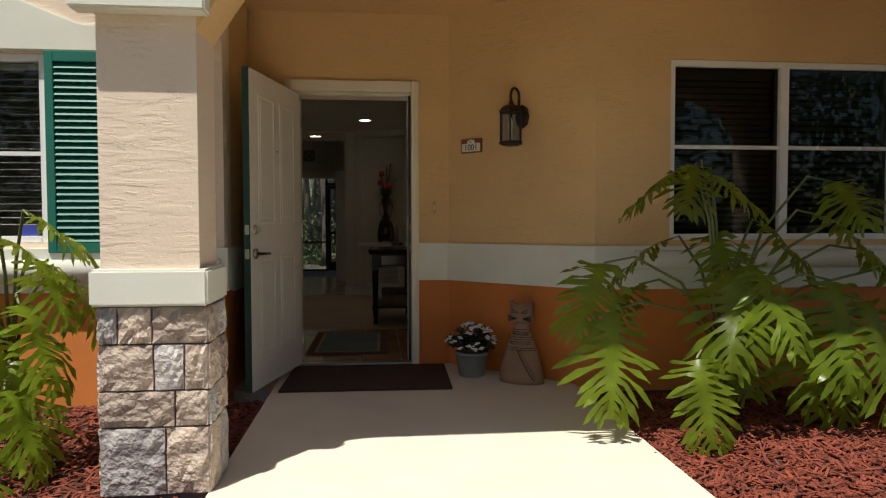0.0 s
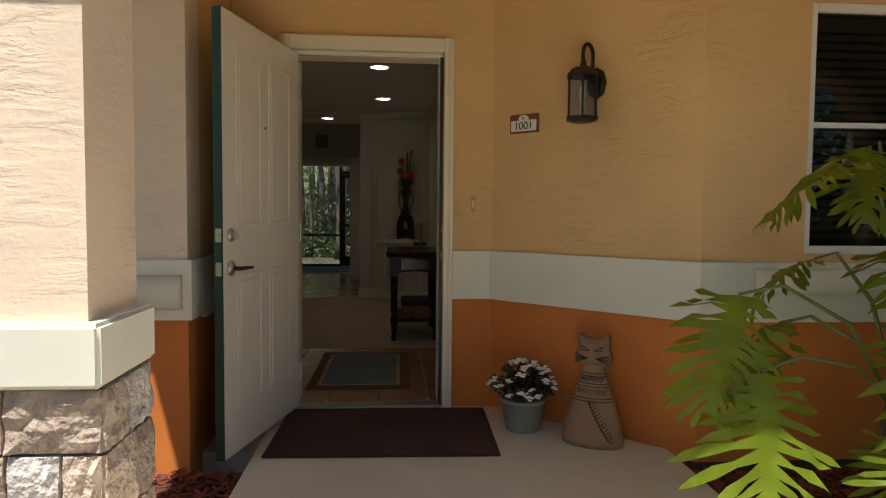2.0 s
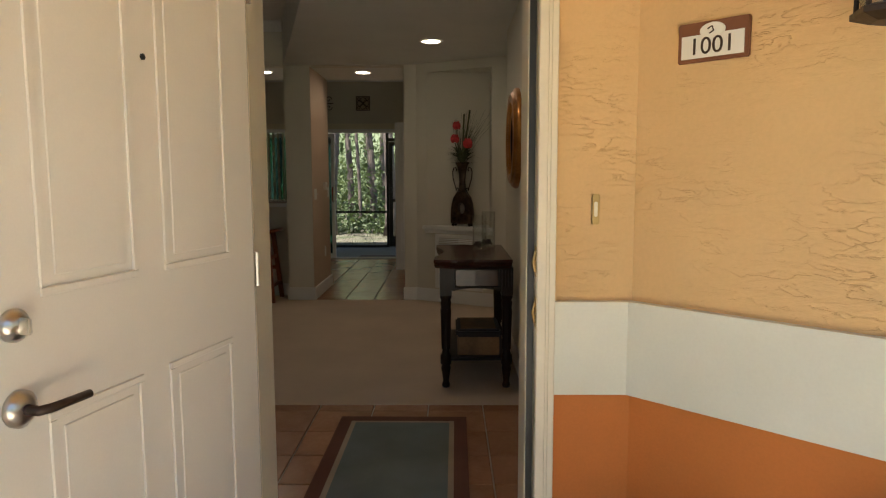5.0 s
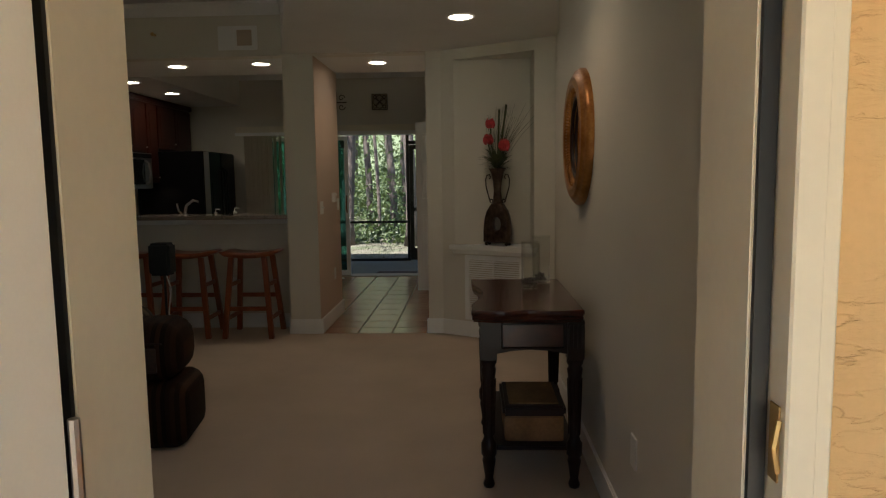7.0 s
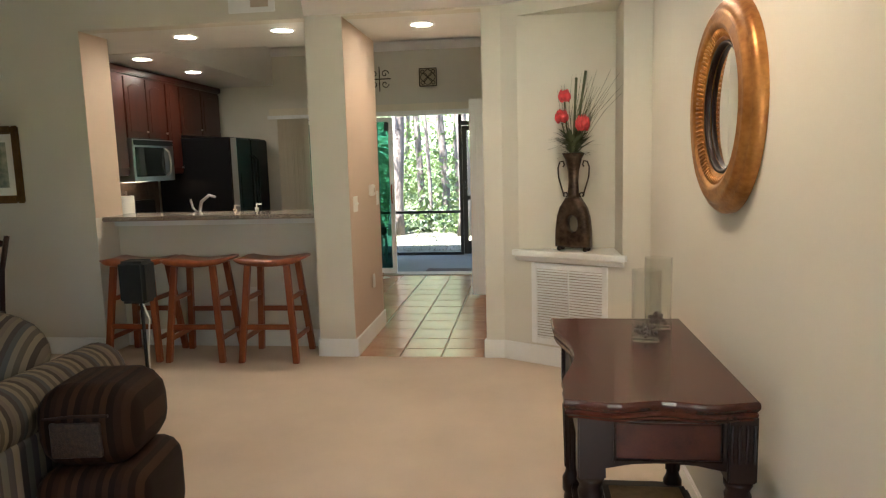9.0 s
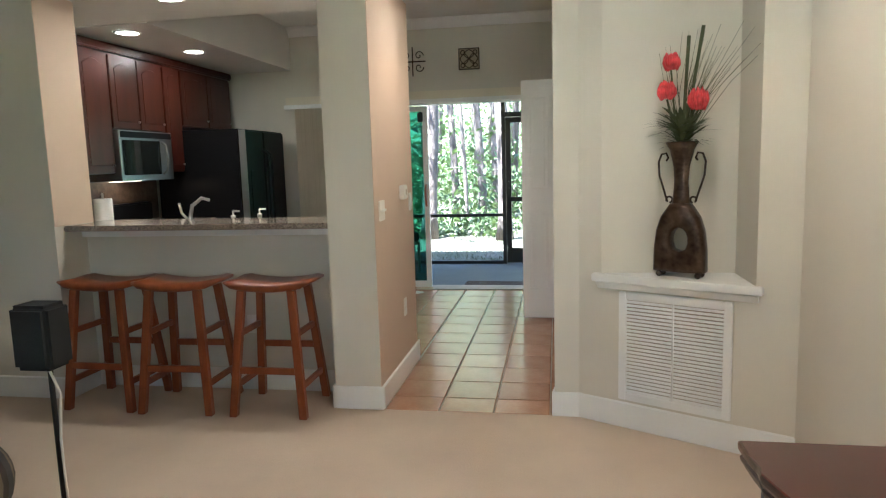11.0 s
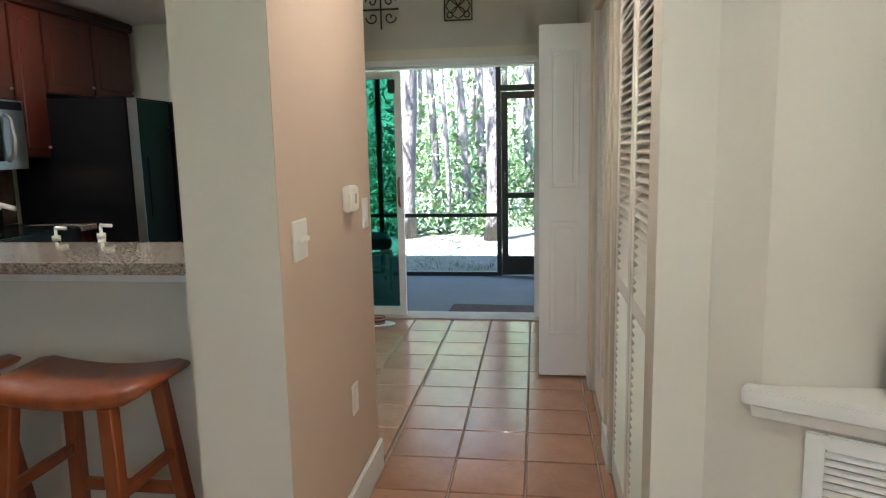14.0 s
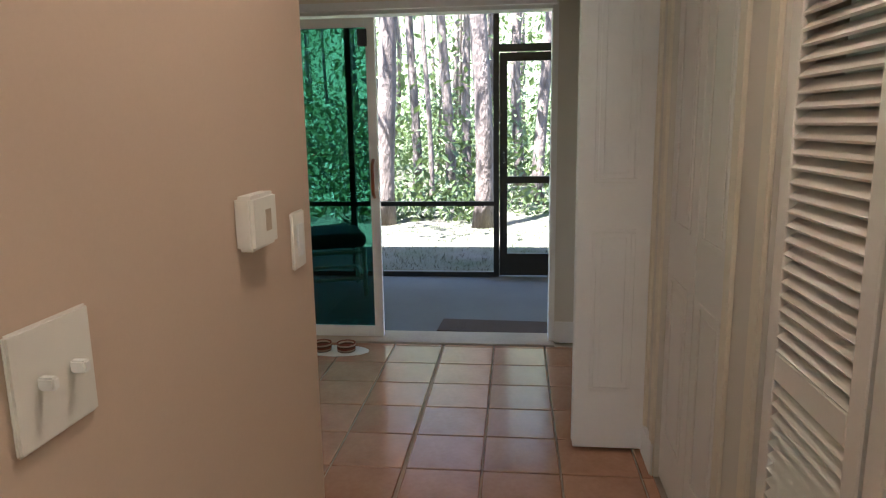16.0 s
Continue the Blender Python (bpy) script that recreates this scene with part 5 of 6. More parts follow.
for sx in (-1, 1):
    pts = [(sx * (0.05 + 0.012 + 0.016 * math.cos(t)), 0, 0.405 + 0.016 * math.sin(t)) for t in np.linspace(4.5, -1.0, 9)]
    pts += [(sx * 0.09, 0, 0.45), (sx * 0.115, 0, 0.53), (sx * 0.12, 0, 0.60), (sx * 0.105, 0, 0.64), (sx * 0.08, 0, 0.645), (sx * 0.07, 0, 0.62), (sx * 0.08, 0, 0.605)]
    part(vs, "handle", Shape().tube(pts, 0.0055, 7), METALD, True)
for x, y in ((-0.1, -0.03), (0.1, -0.03), (-0.1, 0.03), (0.1, 0.03)):
    part(vs, "foot", Shape().ball((x, y, 0.017), 0.017, 2), METALD, True)
rng = random.Random(11)
s = Shape()
for k in range(135):
    a, t = rng.uniform(0, 6.28), rng.uniform(0.35, 1.25)
    L = rng.uniform(0.12, 0.25)
    w = rng.uniform(0.006, 0.014)
    d = Vector((math.cos(a) * math.sin(t), 0.55 * math.sin(a) * math.sin(t) - 0.12, math.cos(t))).normalized()
    n_ = d.cross(Vector((0, 0, 1))).normalized() * w
    b = Vector((0, 0, 0.67 + rng.uniform(0, 0.10)))
    row = [(s.bm.verts.new(b + d * L * f - Vector((0, 0, 0.07 * f * f)) + n_ * g), s.bm.verts.new(b + d * L * f - Vector((0, 0, 0.07 * f * f)) - n_ * g)) for f, g in ((0, 0.4), (0.4, 1), (0.75, 0.8), (1, 0.05))]
    for q, r in zip(row, row[1:]):
        s.bm.faces.new((q[0], r[0], r[1], q[1]))
part(vs, "foliage", s, FRONDM, kind="stuff")
s = Shape()
for k in range(46):
    a = rng.gauss(0.25, 0.32)
    L = rng.uniform(0.35, 0.62)
    s.tube([(0.01 * k / 46, 0, 0.68), (math.sin(a) * L * 0.5, rng.uniform(-0.03, 0.03), 0.68 + L * 0.55), (math.sin(a) * L * 0.95 + 0.03, rng.uniform(-0.05, 0.03), 0.68 + L * 0.95)], 0.0018, 4, 0.0008)
for x, z in ((0.03, 1.22), (0.10, 1.26)):
    s.tube([(0, 0, 0.68), (x * 0.5, -0.01, 0.95), (x, -0.015, z)], 0.007, 6, 0.010)
part(vs, "grasses", s, FRONDM, kind="stuff")
for x, z, r in ((-0.065, 0.96, 0.045), (-0.045, 1.10, 0.042), (0.095, 0.905, 0.052)):
    s = Shape()
    for k in range(60):
        a = rng.uniform(0, 6.28)
        u = rng.uniform(0, 1)
        b = Vector((x + r * 0.55 * math.cos(a), -0.05 + r * 0.55 * math.sin(a), z - r + r * 0.6 * u))
        t = Vector((x + r * (1.0 - 0.5 * u) * math.cos(a), -0.05 + r * (1.0 - 0.5 * u) * math.sin(a), z + r * (0.2 + 0.9 * u)))
        s.tube([b, (b + t) / 2 + Vector((math.cos(a), math.sin(a), 0)) * 0.010, t], 0.009, 5, 0.003)
    s.ball((x, -0.05, z), r * 0.75, 2, (1, 1, 1.2))
    part(vs, "protea_bloom", s, RED, True, label="red protea bloom")
    part(vs, "stalk", Shape().tube([(0, 0, 0.66), (x * 0.6, -0.03, 0.8), (x, -0.05, z - r)], 0.005, 6), FRONDM)

# ---- console table, mirror and glassware ----
ctb = thing("console_table", "dark mahogany console table with fluted turned legs", "table", (0.0, 0.0, 0.004))
def front_x(v):
    """The shaped front edge of the table top; v runs 0..1 along the wall."""
    return -0.285 - 0.035 * math.cos(2 * math.pi * v) * (1 if abs(v - 0.5) < 0.36 else 0.55)


YA, YB = 9.265, 10.14
ol = [(front_x(i / 24), YB - (YB - YA) * i / 24) for i in range(25)]
ol2 = ol + [(-0.30 + 0.47 * i / 14, YA - 0.012 + 0.012 * math.cos(4 * math.pi * i / 14)) for i in range(1, 15)] + [(0.17, YB)]
ogee = ((0.950, 0.748), (0.958, 0.754), (0.980, 0.760), (0.986, 0.767), (0.974, 0.772), (0.984, 0.776), (0.998, 0.783), (1.0, 0.790), (0.996, 0.797), (0.985, 0.80))
part(ctb, "top", Shape().rings([[(-0.07 + (x + 0.07) * k, 9.7 + (y - 9.7) * (1 - (1 - k) * 0.6), z) for x, y in ol2] for k, z in ogee]), MAHOG)
part(ctb, "apron", Shape().box(-0.255, YA + 0.035, 0.60, -0.235, YB - 0.04, 0.752).prism([(-0.235, 0.60), (-0.19, 0.605), (-0.13, 0.617), (-0.05, 0.622), (0.03, 0.617), (0.09, 0.605), (0.165, 0.60), (0.165, 0.748), (-0.235, 0.748)], -YA - 0.055, -YA - 0.035, pose(0, 0, 0, 90, 0, 0)).box(-0.235, YB - 0.06, 0.60, 0.165, YB - 0.04, 0.752).box(0.15, YA + 0.055, 0.60, 0.165, YB - 0.06, 0.752), DARKW)
part(ctb, "drawer_front", Shape().box(-0.17, YA + 0.022, 0.637, 0.085, YA + 0.034, 0.733).bevel(0.004), MAHOG)
part(ctb, "drawer_bead", Shape().tube([(-0.175, YA + 0.024, 0.631), (0.09, YA + 0.024, 0.631), (0.09, YA + 0.024, 0.738), (-0.175, YA + 0.024, 0.738), (-0.175, YA + 0.024, 0.631)], 0.005, 6), DARKW)
part(ctb, "lower_shelf", Shape().box(-0.235, YA + 0.06, 0.165, 0.15, YB - 0.06, 0.187).bevel(0.004), DARKW)
lp = [(0.022, 0), (0.026, 0.015), (0.018, 0.04), (0.026, 0.10), (0.03, 0.12), (0.026, 0.14), (0.034, 0.15), (0.034, 0.20), (0.026, 0.215), (0.022, 0.23), (0.030, 0.50), (0.034, 0.53), (0.028, 0.545), (0.036, 0.56), (0.036, 0.575)]
for x in (-0.232, 0.14):
    for y in (YA + 0.062, YB - 0.07):
        part(ctb, "leg", Shape().lathe(lp, (x, y, 0), 14), DARKW, True)
        part(ctb, "leg_block", Shape().box(x - 0.036, y - 0.036, 0.575, x + 0.036, y + 0.036, 0.752).bevel(0.004), DARKW)
        fl = Shape()
        for k in range(10):
            q = 2 * math.pi * k / 10
            fl.tube([(x + 0.0225 * math.cos(q), y + 0.0225 * math.sin(q), 0.24), (x + 0.0295 * math.cos(q), y + 0.0295 * math.sin(q), 0.49)], 0.0038, 5)
        part(ctb, "fluting", fl, DARKW)
for k in range(4):
    part(ctb, "flute", Shape().tube([(0.113 + 0.018 * k, YA + 0.025, 0.63), (0.113 + 0.018 * k, YA + 0.025, 0.73)], 0.004, 6), DARKW)
bx = thing("wooden_box", "worn brown wooden chest under the console table", "box", (-0.03, 9.52, 0.191))
part(bx, "body", Shape().box(-0.13, -0.15, 0, 0.13, 0.2, 0.115).bevel(0.005), mat("chest_wood", (0.22, 0.12, 0.05), 0.6, var=0.4, scale=8))
part(bx, "lid", Shape().box(-0.14, -0.16, 0.116, 0.14, 0.21, 0.165).bevel(0.012), DARKW)
part(bx, "lid_panel", Shape().box(-0.11, -0.13, 0.1652, 0.11, 0.18, 0.170).bevel(0.002), mat("chest_inlay", (0.26, 0.15, 0.06), 0.5, var=0.4, scale=10))
for x, y, h in ((-0.005, 9.83, 0.235), (0.065, 10.0, 0.25)):
    gv = thing("glass_vase", "clear glass cylinder vase on the console table", "vase", (x, y, 0.8045), group="glass cylinders")
    part(gv, "glass", Shape().lathe([(0.046, 0), (0.047, 0.006), (0.047, h), (0.044, h), (0.044, 0.012), (0.0, 0.012)], n=28), GLASS, True)
    s = Shape()
    for k in range(40):
        a, r = rng.uniform(0, 6.28), rng.uniform(0, 0.036)
        s.ball((r * math.cos(a), r * math.sin(a), 0.02 + rng.uniform(0, 0.03)), 0.008, 1)
    part(gv, "pebbles", s, mat("smooth_pebbles", (0.06, 0.05, 0.045), 0.4), True, kind="stuff")

mr = thing("round_mirror", "round mirror in a ribbed gilt wooden frame", "mirror", (0.2495, 9.85, 1.55))
mr.scale = (1.0, 0.95, 0.95)
mm = Matrix(((0, 0, -1, 0), (1, 0, 0, 0), (0, 1, 0, 0), (0, 0, 0, 1)))
def ringlathe(prof, n=56):
    s = Shape()
    rows = [[mm @ Vector((r * math.cos(2 * math.pi * i / n), r * math.sin(2 * math.pi * i / n), z)) for i in range(n)] for r, z in prof]
    return s.rings(rows, False)


part(mr, "frame", ringlathe([(0.35, 0.0), (0.35, 0.02), (0.335, 0.038), (0.325, 0.034), (0.315, 0.05), (0.30, 0.056), (0.29, 0.05), (0.275, 0.058), (0.255, 0.052), (0.25, 0.04), (0.225, 0.03), (0.215, 0.018), (0.205, 0.018), (0.205, 0.0)]), GOLD, True)
part(mr, "inner_rim", ringlathe([(0.216, 0.02), (0.214, 0.03), (0.204, 0.028), (0.202, 0.012)]), DARKW, True)
s = Shape()
for k in range(90):
    a = 2 * math.pi * k / 90
    s.tube([mm @ Vector((0.228 * math.cos(a), 0.228 * math.sin(a), 0.034)), mm @ Vector((0.252 * math.cos(a), 0.252 * math.sin(a), 0.046))], 0.0045, 5)
part(mr, "gadroon", s, GOLD, True)
part(mr, "mirror_glass", ringlathe([(0.205, 0.010), (0.1, 0.0102), (0.0005, 0.0103)]), MIRROR)
wo = thing("wall_outlet", "white wall outlet under the mirror", "outlet", (0.25, 8.72, 0.42), -90)
part(wo, "plate", Shape().box(-0.036, -0.007, -0.058, 0.036, -0.0003, 0.058).bevel(0.003), PLAST)

wo = thing("wall_outlet", "white wall outlet on the half wall under the bar", "outlet", (-2.52, 12.54, 0.42))
part(wo, "plate", Shape().box(-0.036, -0.007, -0.058, 0.036, -0.0003, 0.058).bevel(0.003), PLAST)
for dz in (-0.02, 0.02):
    part(wo, "socket", Shape().box(-0.016, -0.010, dz - 0.014, 0.016, -0.007, dz + 0.014).bevel(0.004), BASEW)

# ---- living room ----
pf = thing("framed_picture", "framed landscape print in a gilt frame", "picture", (-4.52, Y0, 1.475))
for q in ((-0.36, -0.29, -0.30, 0.29), (0.30, -0.29, 0.36, 0.29), (-0.30, -0.29, 0.30, -0.23), (-0.30, 0.23, 0.30, 0.29)):
    part(pf, "frame", Shape().box(q[0], -0.03, q[1], q[2], -0.0004, q[3]).bevel(0.010), mat("gilt_dark", (0.16, 0.09, 0.03), 0.4, 0.5, var=0.4))
part(pf, "mount", Shape().box(-0.30, -0.008, -0.23, 0.30, -0.0004, 0.23), PLAST)
part(pf, "print", Shape().box(-0.24, -0.010, -0.17, 0.24, -0.0082, 0.17), ART1)


def cushion(x0, y0, z0, x1, y1, z1, r):
    """A plump cushion: rounded outline and rounded edges of radius r."""
    loops = []
    for k in range(9):
        a = -math.pi / 2 + math.pi * k / 8
        inset, z = r * 0.96 * (1 - math.cos(a)), (z0 + r + r * math.sin(a)) if k <= 4 else (z1 - r + r * math.sin(a))
        if k == 4:
            z = z0 + r
        lp = []
        for cx, cy, q in ((x1 - r, y1 - r, 0), (x0 + r, y1 - r, 1), (x0 + r, y0 + r, 2), (x1 - r, y0 + r, 3)):
            for i in range(5):
                t = math.pi / 2 * (q + i / 4)
                lp.append((cx + (r - inset) * math.cos(t), cy + (r - inset) * math.sin(t), z))
        loops.append(lp)
        if k == 4:
            loops.append([(x, y, z1 - r) for x, y, _ in lp])
    return Shape().rings(loops)


sofa = thing("sofa", "striped fabric sofa with brown leather arm", "sofa", (-0.14, 0, 0.0))
part(sofa, "base", cushion(-3.9, 9.45, 0.05, -2.14, 10.36, 0.40, 0.03), STRIPE, True)
part(sofa, "seat_cushion", cushion(-3.0, 9.75, 0.40, -2.30, 10.38, 0.55, 0.05), STRIPE, True)
part(sofa, "seat_cushion", cushion(-3.75, 9.75, 0.40, -3.01, 10.38, 0.55, 0.05), STRIPE, True)
part(sofa, "backrest", cushion(-3.9, 9.28, 0.05, -2.25, 9.74, 0.60, 0.10), STRIPE, True)
s = Shape()
s.rings([[(-2.17 + 0.125 * math.cos(q * math.pi / 10) * k, y, 0.52 + 0.125 * math.sin(q * math.pi / 10) * k) for q in range(20)] for y, k in ((9.30, 0.75), (9.33, 1.0), (10.33, 1.0), (10.37, 0.75))])
part(sofa, "rolled_arm", s, striped("arm_fabric", SOFA_COLS, 0.15, "Y"), True)
part(sofa, "arm_side", cushion(-2.24, 9.34, 0.05, -2.06, 10.34, 0.46, 0.03), striped("side_fabric", [(0.16, 0.15, 0.13), (0.10, 0.09, 0.09), (0.24, 0.20, 0.15), (0.08, 0.07, 0.07)], 0.12, "Y"), True)
part(sofa, "foot", Shape().lathe([(0.03, 0), (0.04, 0.05)], (-2.2, 9.42, 0), 12).lathe([(0.03, 0), (0.04, 0.05)], (-2.2, 10.28, 0), 12).lathe([(0.03, 0), (0.04, 0.05)], (-3.8, 9.42, 0), 12), DARKW)
part(sofa, "throw_pillow", Shape().ball((0, 0, 0), 0.25, 3, (1.0, 0.42, 0.72)), STRIPE, True, m4=pose(-2.45, 10.02, 0.68, -35, 12, 10))
ch = thing("leather_ottoman", "dark brown leather ottoman with stacked cushion", "ottoman", (-1.96, 9.88, 0.004), 8)
part(ch, "base", cushion(-0.22, -0.22, 0.0, 0.19, 0.22, 0.34, 0.085), RIBBED, True)
part(ch, "cushion", cushion(-0.22, -0.19, 0.335, 0.155, 0.22, 0.64, 0.115), RIBBED, True)
part(ch, "woven_panel", cushion(-0.13, -0.197, 0.40, 0.05, -0.177, 0.53, 0.009), mat("woven_leather", (0.030, 0.015, 0.009), 0.6, var=0.6, scale=60, fine=160, bump=0.8), True)
part(ch, "piping", Shape().tube([(-0.15, -0.192, 0.545), (-0.04, -0.196, 0.555), (0.08, -0.192, 0.552)], 0.006, 6), LEATHER)

spk = thing("speaker", "black satellite speaker on a slim stand", "speaker", (-2.215, 10.52, 0.004))
part(spk, "cabinet", Shape().box(-0.066, -0.055, 0.785, 0.066, 0.055, 0.985).bevel(0.015, 3), mat("speaker_cloth", (0.012, 0.014, 0.015), 0.9, fine=500, bump=0.5))
part(spk, "pole", Shape().tube([(0, 0.02, 0.01), (0, 0.02, 0.79)], 0.008), BLACK)
part(spk, "foot", Shape().lathe([(0.11, 0), (0.11, 0.012), (0.02, 0.025)], (0, 0.02, 0), 20), BLACK, True)
part(spk, "cable", Shape().tube([(0.03, -0.02, 0.787), (0.045, 0.0, 0.70), (0.02, 0.01, 0.55), (0.014, 0.02, 0.3)], 0.004, 6), PLAST)
dc = thing("dining_chair", "dark wooden dining chair with curved back", "chair", (-4.12, 11.45, 0.004), 8)
for x in (-0.2, 0.2):
    part(dc, "back_post", Shape().tube([(x, 0.2, 0), (x, 0.2, 0.45), (x * 1.05, 0.23, 0.75), (x * 1.12, 0.30, 0.98)], 0.018), DARKW, True)
    part(dc, "leg", Shape().tube([(x, -0.2, 0), (x, -0.2, 0.43)], 0.018), DARKW, True)
part(dc, "seat", cushion(-0.22, -0.22, 0.43, 0.22, 0.22, 0.48, 0.015), DARKW, True)
for z, y in ((0.70, 0.225), (0.93, 0.285)):
    part(dc, "back_rail", Shape().tube([(-0.2, y, z), (0, y + 0.05, z + 0.02), (0.2, y, z)], 0.022), DARKW, True)
for sx in (-1, 1):
    part(dc, "cross_slat", Shape().tube([(sx * -0.18, 0.228, 0.71), (0, 0.27, 0.82), (sx * 0.18, 0.285, 0.92)], 0.014), DARKW, True)

# entry rug, slider mat, bowls
rg_ = thing("entry_rug", "small rug with dark border and grey-green middle", "rug", (-0.46, 8.235, 0.006), -0.5)
part(rg_, "border", Shape().box(-0.335, -0.55, 0, 0.335, 0.55, 0.008).bevel(0.002), RUGR)
part(rg_, "line", Shape().box(-0.27, -0.48, 0.0082, 0.27, 0.48, 0.0095), RUGE)
part(rg_, "middle", Shape().box(-0.245, -0.455, 0.0097, 0.245, 0.455, 0.011), RUGC)
one("lanai_mat", Shape().box(-0.375, -0.14, 0, 0.375, 0.14, 0.012).bevel(0.004), MATB, "brown mat outside the sliding door", "doormat", (-1.33, 16.20, -0.014), -3)
fm = thing("pet_bowls", "two striped pet bowls on a clear mat", "bowls", (-2.27, 15.62, 0.003))
part(fm, "mat", Shape().lathe([(0.2, 0), (0.2, 0.003)], n=24, sy=0.5), PLAST)
for x in (-0.09, 0.06):
    part(fm, "bowl", Shape().lathe([(0.045, 0.004), (0.055, 0.006), (0.058, 0.055), (0.05, 0.055), (0.045, 0.02)], (x, 0, 0), 20), striped("bowl_bands", [(0.10, 0.05, 0.03), (0.45, 0.35, 0.25), (0.2, 0.06, 0.04)], 0.03, "Z"), True)
lch = thing("lanai_chair", "rattan lanai chair with dark cushion", "chair", (-2.72, 17.15, -0.015), 20)
part(lch, "cushion", cushion(-0.27, -0.27, 0.40, 0.27, 0.27, 0.52, 0.05), mat("dark_cushion", (0.03, 0.045, 0.04), 0.9), True)
for x in (-0.25, 0.25):
    for y in (-0.25, 0.25):
        part(lch, "leg", Shape().tube([(x, y, 0), (x, y, 0.40)], 0.02), VBLIND, True)
for z in (0.15, 0.37):
    part(lch, "rail", Shape().tube([(-0.25, -0.25, z), (0.25, -0.25, z), (0.25, 0.25, z), (-0.25, 0.25, z), (-0.25, -0.25, z)], 0.015), VBLIND)

# ---- pine wood behind the house ----
def pine(x, y, r, h, lean, name="pine_tree", seed=0):
    rng = random.Random(seed)
    t = thing(name, "tall pine trunk with flaky grey-brown bark", "tree", (x, y, -0.125), group="pines behind the house")
    n, rows = 14, []
    ph = rng.uniform(0, 6)
    for k in range(26):
        z = h * k / 25
        q = r * (1 - 0.5 * z / h) * (1.25 if k == 0 else 1.0)
        cx, cy = lean * z + 0.10 * math.sin(z * 0.7 + ph), 0.08 * math.cos(z * 0.6 + ph)
        rows.append([(cx + q * (1 + rng.uniform(-0.07, 0.07)) * math.cos(2 * math.pi * i / n), cy + q * (1 + rng.uniform(-0.07, 0.07)) * math.sin(2 * math.pi * i / n), z) for i in range(n)])
    part(t, "trunk", Shape().rings(rows), BARK, True)
    s, lf = Shape(), Shape()
    for k in range(7):
        z = h * rng.uniform(0.45, 0.97)
        a, L = rng.uniform(0, 6.28), rng.uniform(0.9, 2.2)
        e = Vector((lean * z + L * math.cos(a), L * math.sin(a), z + 0.5))
        s.tube([(lean * z, 0, z), (lean * z + L * 0.5 * math.cos(a), L * 0.5 * math.sin(a), z + 0.15), e], r * 0.22, 6, 0.015)
        for _ in range(90):
            c = e + Vector((rng.gauss(0, 0.5), rng.gauss(0, 0.5), rng.gauss(0, 0.3)))
            quad(lf, rng, c, rng.uniform(0.05, 0.12))
    part(t, "limbs", s, BARK, True)
    part(t, "crown", lf, WOODLEAF, kind="stuff")


def quad(s, rng, c, w):
    m = Matrix.Translation(c) @ Euler((rng.uniform(-1.2, 1.2), rng.uniform(-1.2, 1.2), rng.uniform(0, 6.28))).to_matrix().to_4x4()
    s.bm.faces.new([s.bm.verts.new(m @ Vector(p)) for p in ((-w, 0, 0), (-0.2 * w, -0.45 * w, 0.1 * w), (w, 0, -0.1 * w), (-0.2 * w, 0.45 * w, 0.1 * w))])


for i, (x, y, r, h, lean) in enumerate(((-3.06, 21.6, 0.15, 11, -0.012), (-1.72, 21.3, 0.135, 11, -0.006), (-4.35, 21.0, 0.13, 10, 0.01), (-3.3, 25.5, 0.10, 10, 0.02), (-2.55, 25.0, 0.11, 10, 0.0), (-2.1, 26.0, 0.10, 10, -0.02),
                                        (-0.7, 24.0, 0.11, 10, 0.01), (-5.6, 24.0, 0.14, 11, 0.0), (-2.75, 23.4, 0.05, 7, 0.015), (-1.1, 28.0, 0.13, 11, 0.0), (0.6, 26.0, 0.14, 11, 0.01), (-7.2, 27.0, 0.15, 11, 0.0))):
    pine(x, y, r, h, lean, seed=i)
rng = random.Random(21)
s = Shape()
for _ in range(46):
    x, y = rng.uniform(-14, 8), rng.uniform(27, 46)
    r = rng.uniform(0.05, 0.15)
    s.tube([(x, y, -0.15), (x + rng.uniform(-0.2, 0.2), y, 4), (x + rng.uniform(-0.4, 0.4), y, 11)], r, 7, r * 0.6)
tagged(new("far_trunks", s.mesh("far_trunks", BARK, True)), "many thin trunks deep in the wood", "trees", kind="stuff")
s = Shape()
for _ in range(1900):
    x, y = rng.uniform(-14, 9), rng.uniform(23.5, 46)
    z = rng.choice((rng.uniform(0.1, 0.8), rng.uniform(0.2, 2.0), rng.uniform(1.5, 9.0)))
    for _ in range(40):
        quad(s, rng, Vector((x + rng.gauss(0, 0.55), y + rng.gauss(0, 0.5), max(-0.1, z + rng.gauss(0, 0.45)))), rng.uniform(0.05, 0.13))
tagged(new("woodland_leaves", s.mesh("woodland_leaves", WOODLEAF)), "sunlit leaves and shrubs filling the wood", "leaves", kind="stuff")
s = Shape()
for _ in range(150):
    x, y = rng.uniform(-8, 4), rng.uniform(21.8, 24.5)
    for _ in range(30):
        quad(s, rng, Vector((x + rng.gauss(0, 0.22), y + rng.gauss(0, 0.2), -0.1 + abs(rng.gauss(0, 0.24)))), rng.uniform(0.04, 0.10))
tagged(new("undergrowth", s.mesh("undergrowth", WOODLEAF)), "low ferns at the edge of the wood", "undergrowth", kind="stuff")
s = Shape()
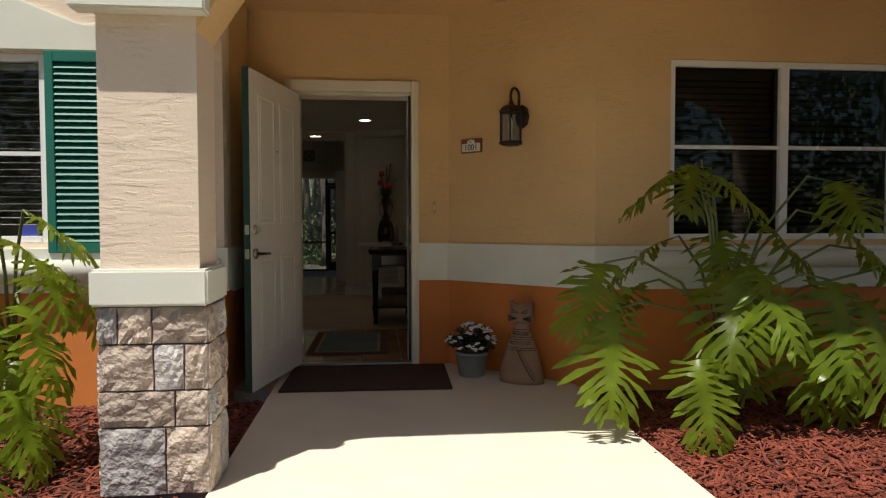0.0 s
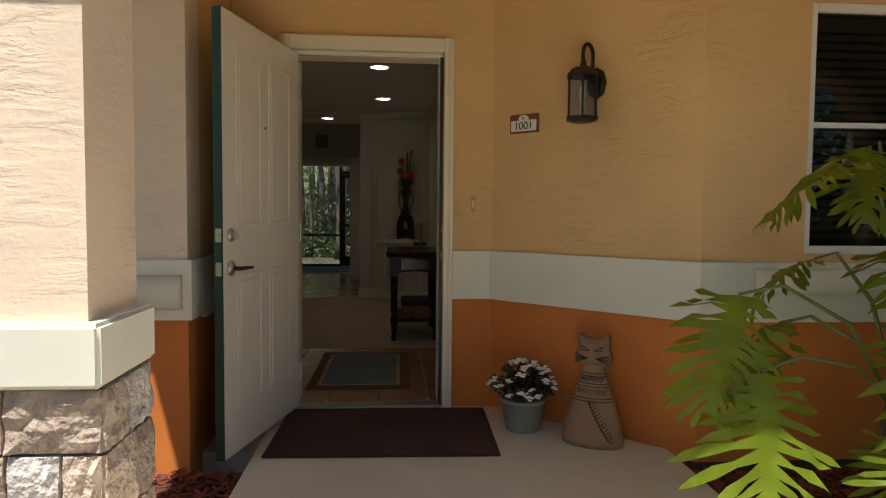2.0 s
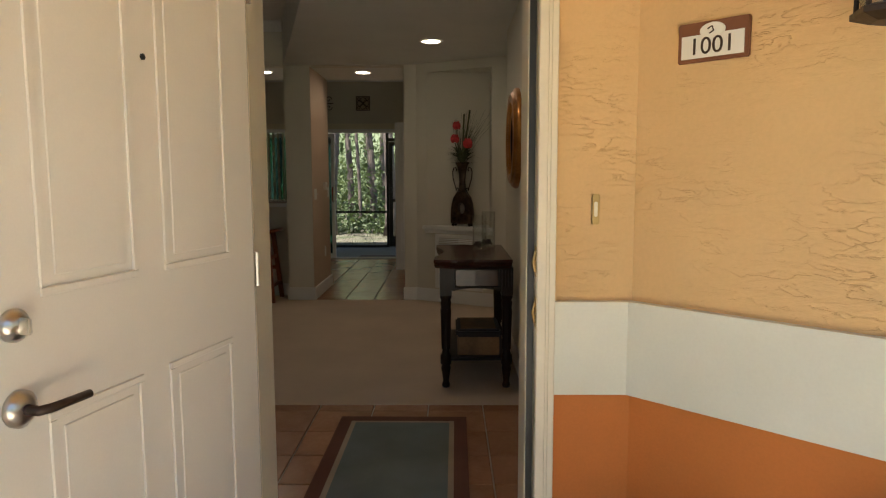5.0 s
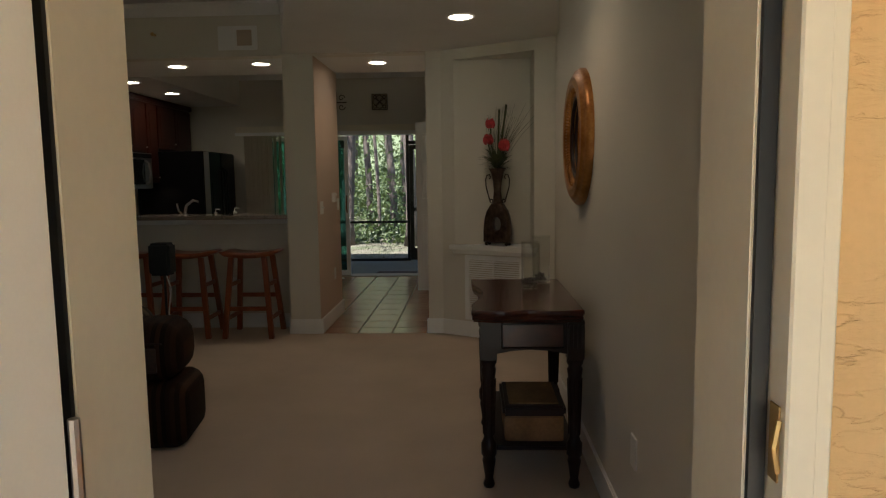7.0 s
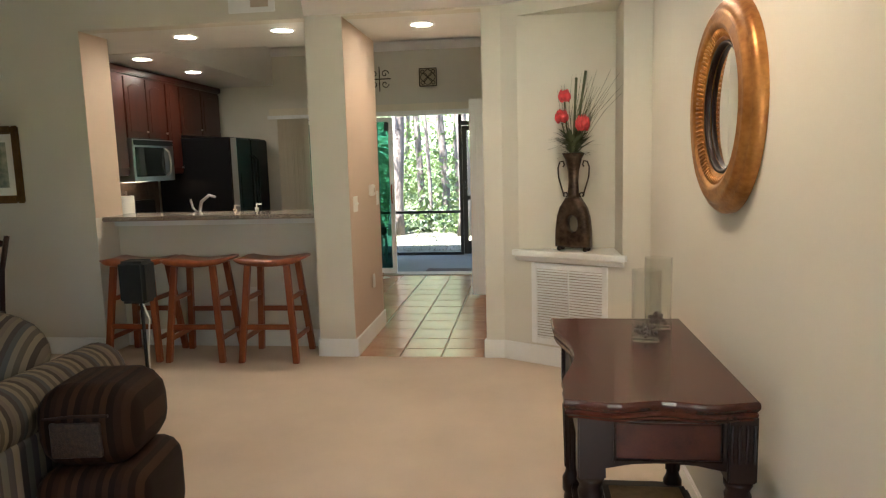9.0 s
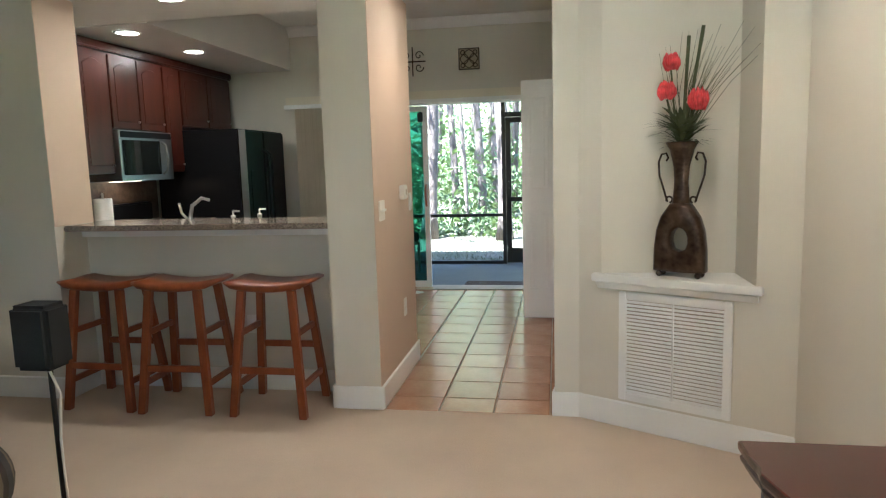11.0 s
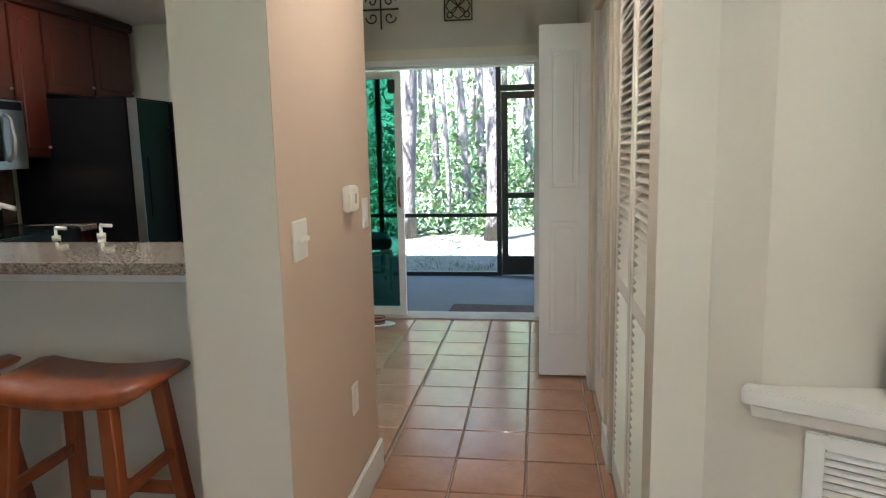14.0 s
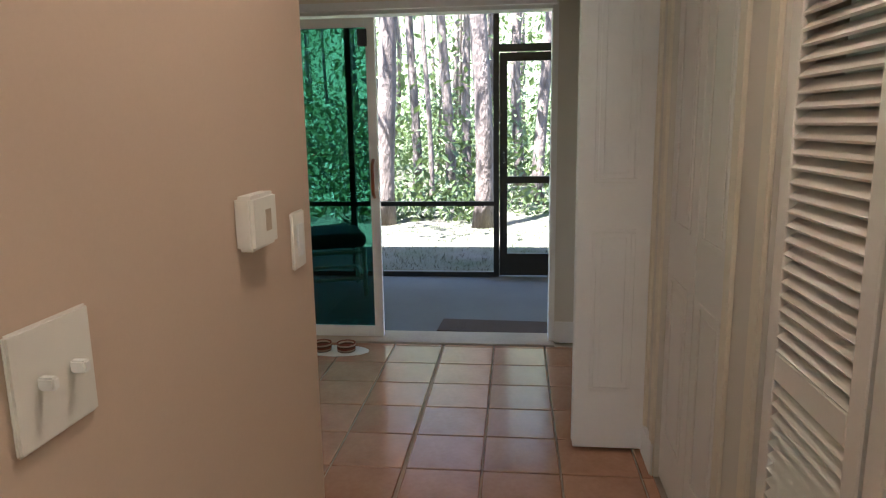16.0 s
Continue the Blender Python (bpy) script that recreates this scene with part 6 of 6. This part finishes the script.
for _ in range(9000):
    x, y = rng.uniform(-7, 3), rng.uniform(17.9, 21.8)
    h, a = rng.uniform(0.02, 0.06), rng.uniform(0, 6.28)
    dx, dy = 0.004 * math.cos(a), 0.004 * math.sin(a)
    s.bm.faces.new([s.bm.verts.new(p) for p in ((x - dx, y - dy, -0.12), (x + dx, y + dy, -0.12), (x + rng.uniform(-0.03, 0.03), y + rng.uniform(-0.03, 0.03), -0.12 + h))])
tagged(new("grass_blades", s.mesh("grass_blades", GRASS)), "sparse grass blades behind the screen", "grass", kind="stuff")
# flat panel closing the wood, its haze painted as a paler green
structure("backdrop", Shape().box(-60, 75, -1, 60, 75.2, 26), mat("woods_painted_haze", (0.09, 0.13, 0.05), 0.9, var=0.4, scale=0.5, fine=3, bump=0, col2=(0.28, 0.33, 0.2)), "backdrop panel of distant woods with painted haze")

# trees across the way, which the front windows mirror
s = Shape()
for _ in range(620):
    x, y, z = rng.uniform(-30, 34), rng.uniform(-24, -19), rng.uniform(-0.1, 10.5)
    for _ in range(26):
        quad(s, rng, Vector((x + rng.gauss(0, 0.9), y + rng.gauss(0, 0.6), max(0, z + rng.gauss(0, 0.7)))), rng.uniform(0.2, 0.4))
tagged(new("tree_belt", s.mesh("tree_belt", WOODLEAF)), "leafy trees across the way", "trees", kind="stuff")

# ---- pieces: stones of the pillar ----
rngs = random.Random(5)
ROWS_Z = (0.0, 0.273, 0.418, 0.603, 0.752)
SPLIT = ((0.6,), (0.69,), (0.5, 0.78), (0.18, 0.49))


def stone_face(w, h, m4, grey):
    s = Shape()
    nx, nz = 6, 5
    g = 0.004
    grid = []
    for j in range(nz + 1):
        row = []
        for i in range(nx + 1):
            edge = i in (0, nx) or j in (0, nz)
            row.append(s.bm.verts.new((g + (w - 2 * g) * i / nx, (0.0 if edge else -0.008) - rngs.uniform(0.0, 0.013), g + (h - 2 * g) * j / nz)))
        grid.append(row)
    for j in range(nz):
        for i in range(nx):
            s.bm.faces.new((grid[j][i], grid[j][i + 1], grid[j + 1][i + 1], grid[j + 1][i]))
    rim = grid[0] + [r[-1] for r in grid[1:]] + grid[-1][-2::-1] + [r[0] for r in grid[-2:0:-1]]
    back = [s.bm.verts.new((v.co.x, 0.014, v.co.z)) for v in rim]
    for i in range(len(rim)):
        j = (i + 1) % len(rim)
        s.bm.faces.new((rim[j], rim[i], back[i], back[j]))
    s.bm.faces.new(back)
    part(core, "stone", s, STONE2 if grey else STONE, m4=m4)


for r, (z0, z1) in enumerate(zip(ROWS_Z, ROWS_Z[1:])):
    cuts = [0, *SPLIT[r], 1]
    for k, (a, b) in enumerate(zip(cuts, cuts[1:])):
        stone_face((b - a) * 0.42, z1 - z0, pose(-1.305 + a * 0.42, 4.932, z0), (r + k) % 3 == 0)
    cuts = [0, (0.55, 0.4, 0.62, 0.45)[r], 1]
    for k, (a, b) in enumerate(zip(cuts, cuts[1:])):
        stone_face((b - a) * 0.296, z1 - z0, pose(-0.887, 4.928 + a * 0.296, z0, 0, 0, 90), (r + k) % 3 == 1)
        stone_face((b - a) * 0.296, z1 - z0, pose(-1.302, 4.928 + b * 0.296, z0, 0, 0, -90), (r + k) % 3 == 2)

# ---- pieces: floor tiles ----
floor_hall = structure("floor_hall_tiles", Shape().box(-4.5, Y0 + 0.3, -0.0118, HX, 15.78, -0.009), GROUT, "terracotta tile floor")
P, PY = 0.307, 0.2955


def tile_field(xs, ys, x0, x1, y0, y1):
    for a in xs:
        for b in ys:
            ax, bx, ay, by = max(a + 0.004, x0), min(a + P - 0.004, x1), max(b + 0.004, y0), min(b + PY - 0.004, y1)
            if bx - ax > 0.03 and by - ay > 0.03:
                key = (round(bx - ax, 3), round(by - ay, 3))
                if key not in TILES:
                    TILES[key] = Shape().box(0, 0, 0, key[0], key[1], 0.012).bevel(0.003, 1).mesh("tile", TILE)
                part(floor_hall, "tile", TILES[key], None, m4=pose(ax, ay, -0.009 + rngs.uniform(0, 0.0008)))


TILES = {}
xs = [-1.013 + P * k for k in range(-11, 2)]
tile_field([x for x in xs if x > -1.9], [15.741 - PY * k for k in range(13)], -1.64, HX, Y0 + 0.002, 15.775)
tile_field([x for x in xs if x < -1.6], [15.741 - PY * k for k in range(10)], -3.9, -1.641, 13.27, 15.775)
tile_field([-1.25 + P * k for k in range(5)], [7.42 + PY * k for k in range(-1, 6)], -1.25, 0.25, 7.345, 8.998)
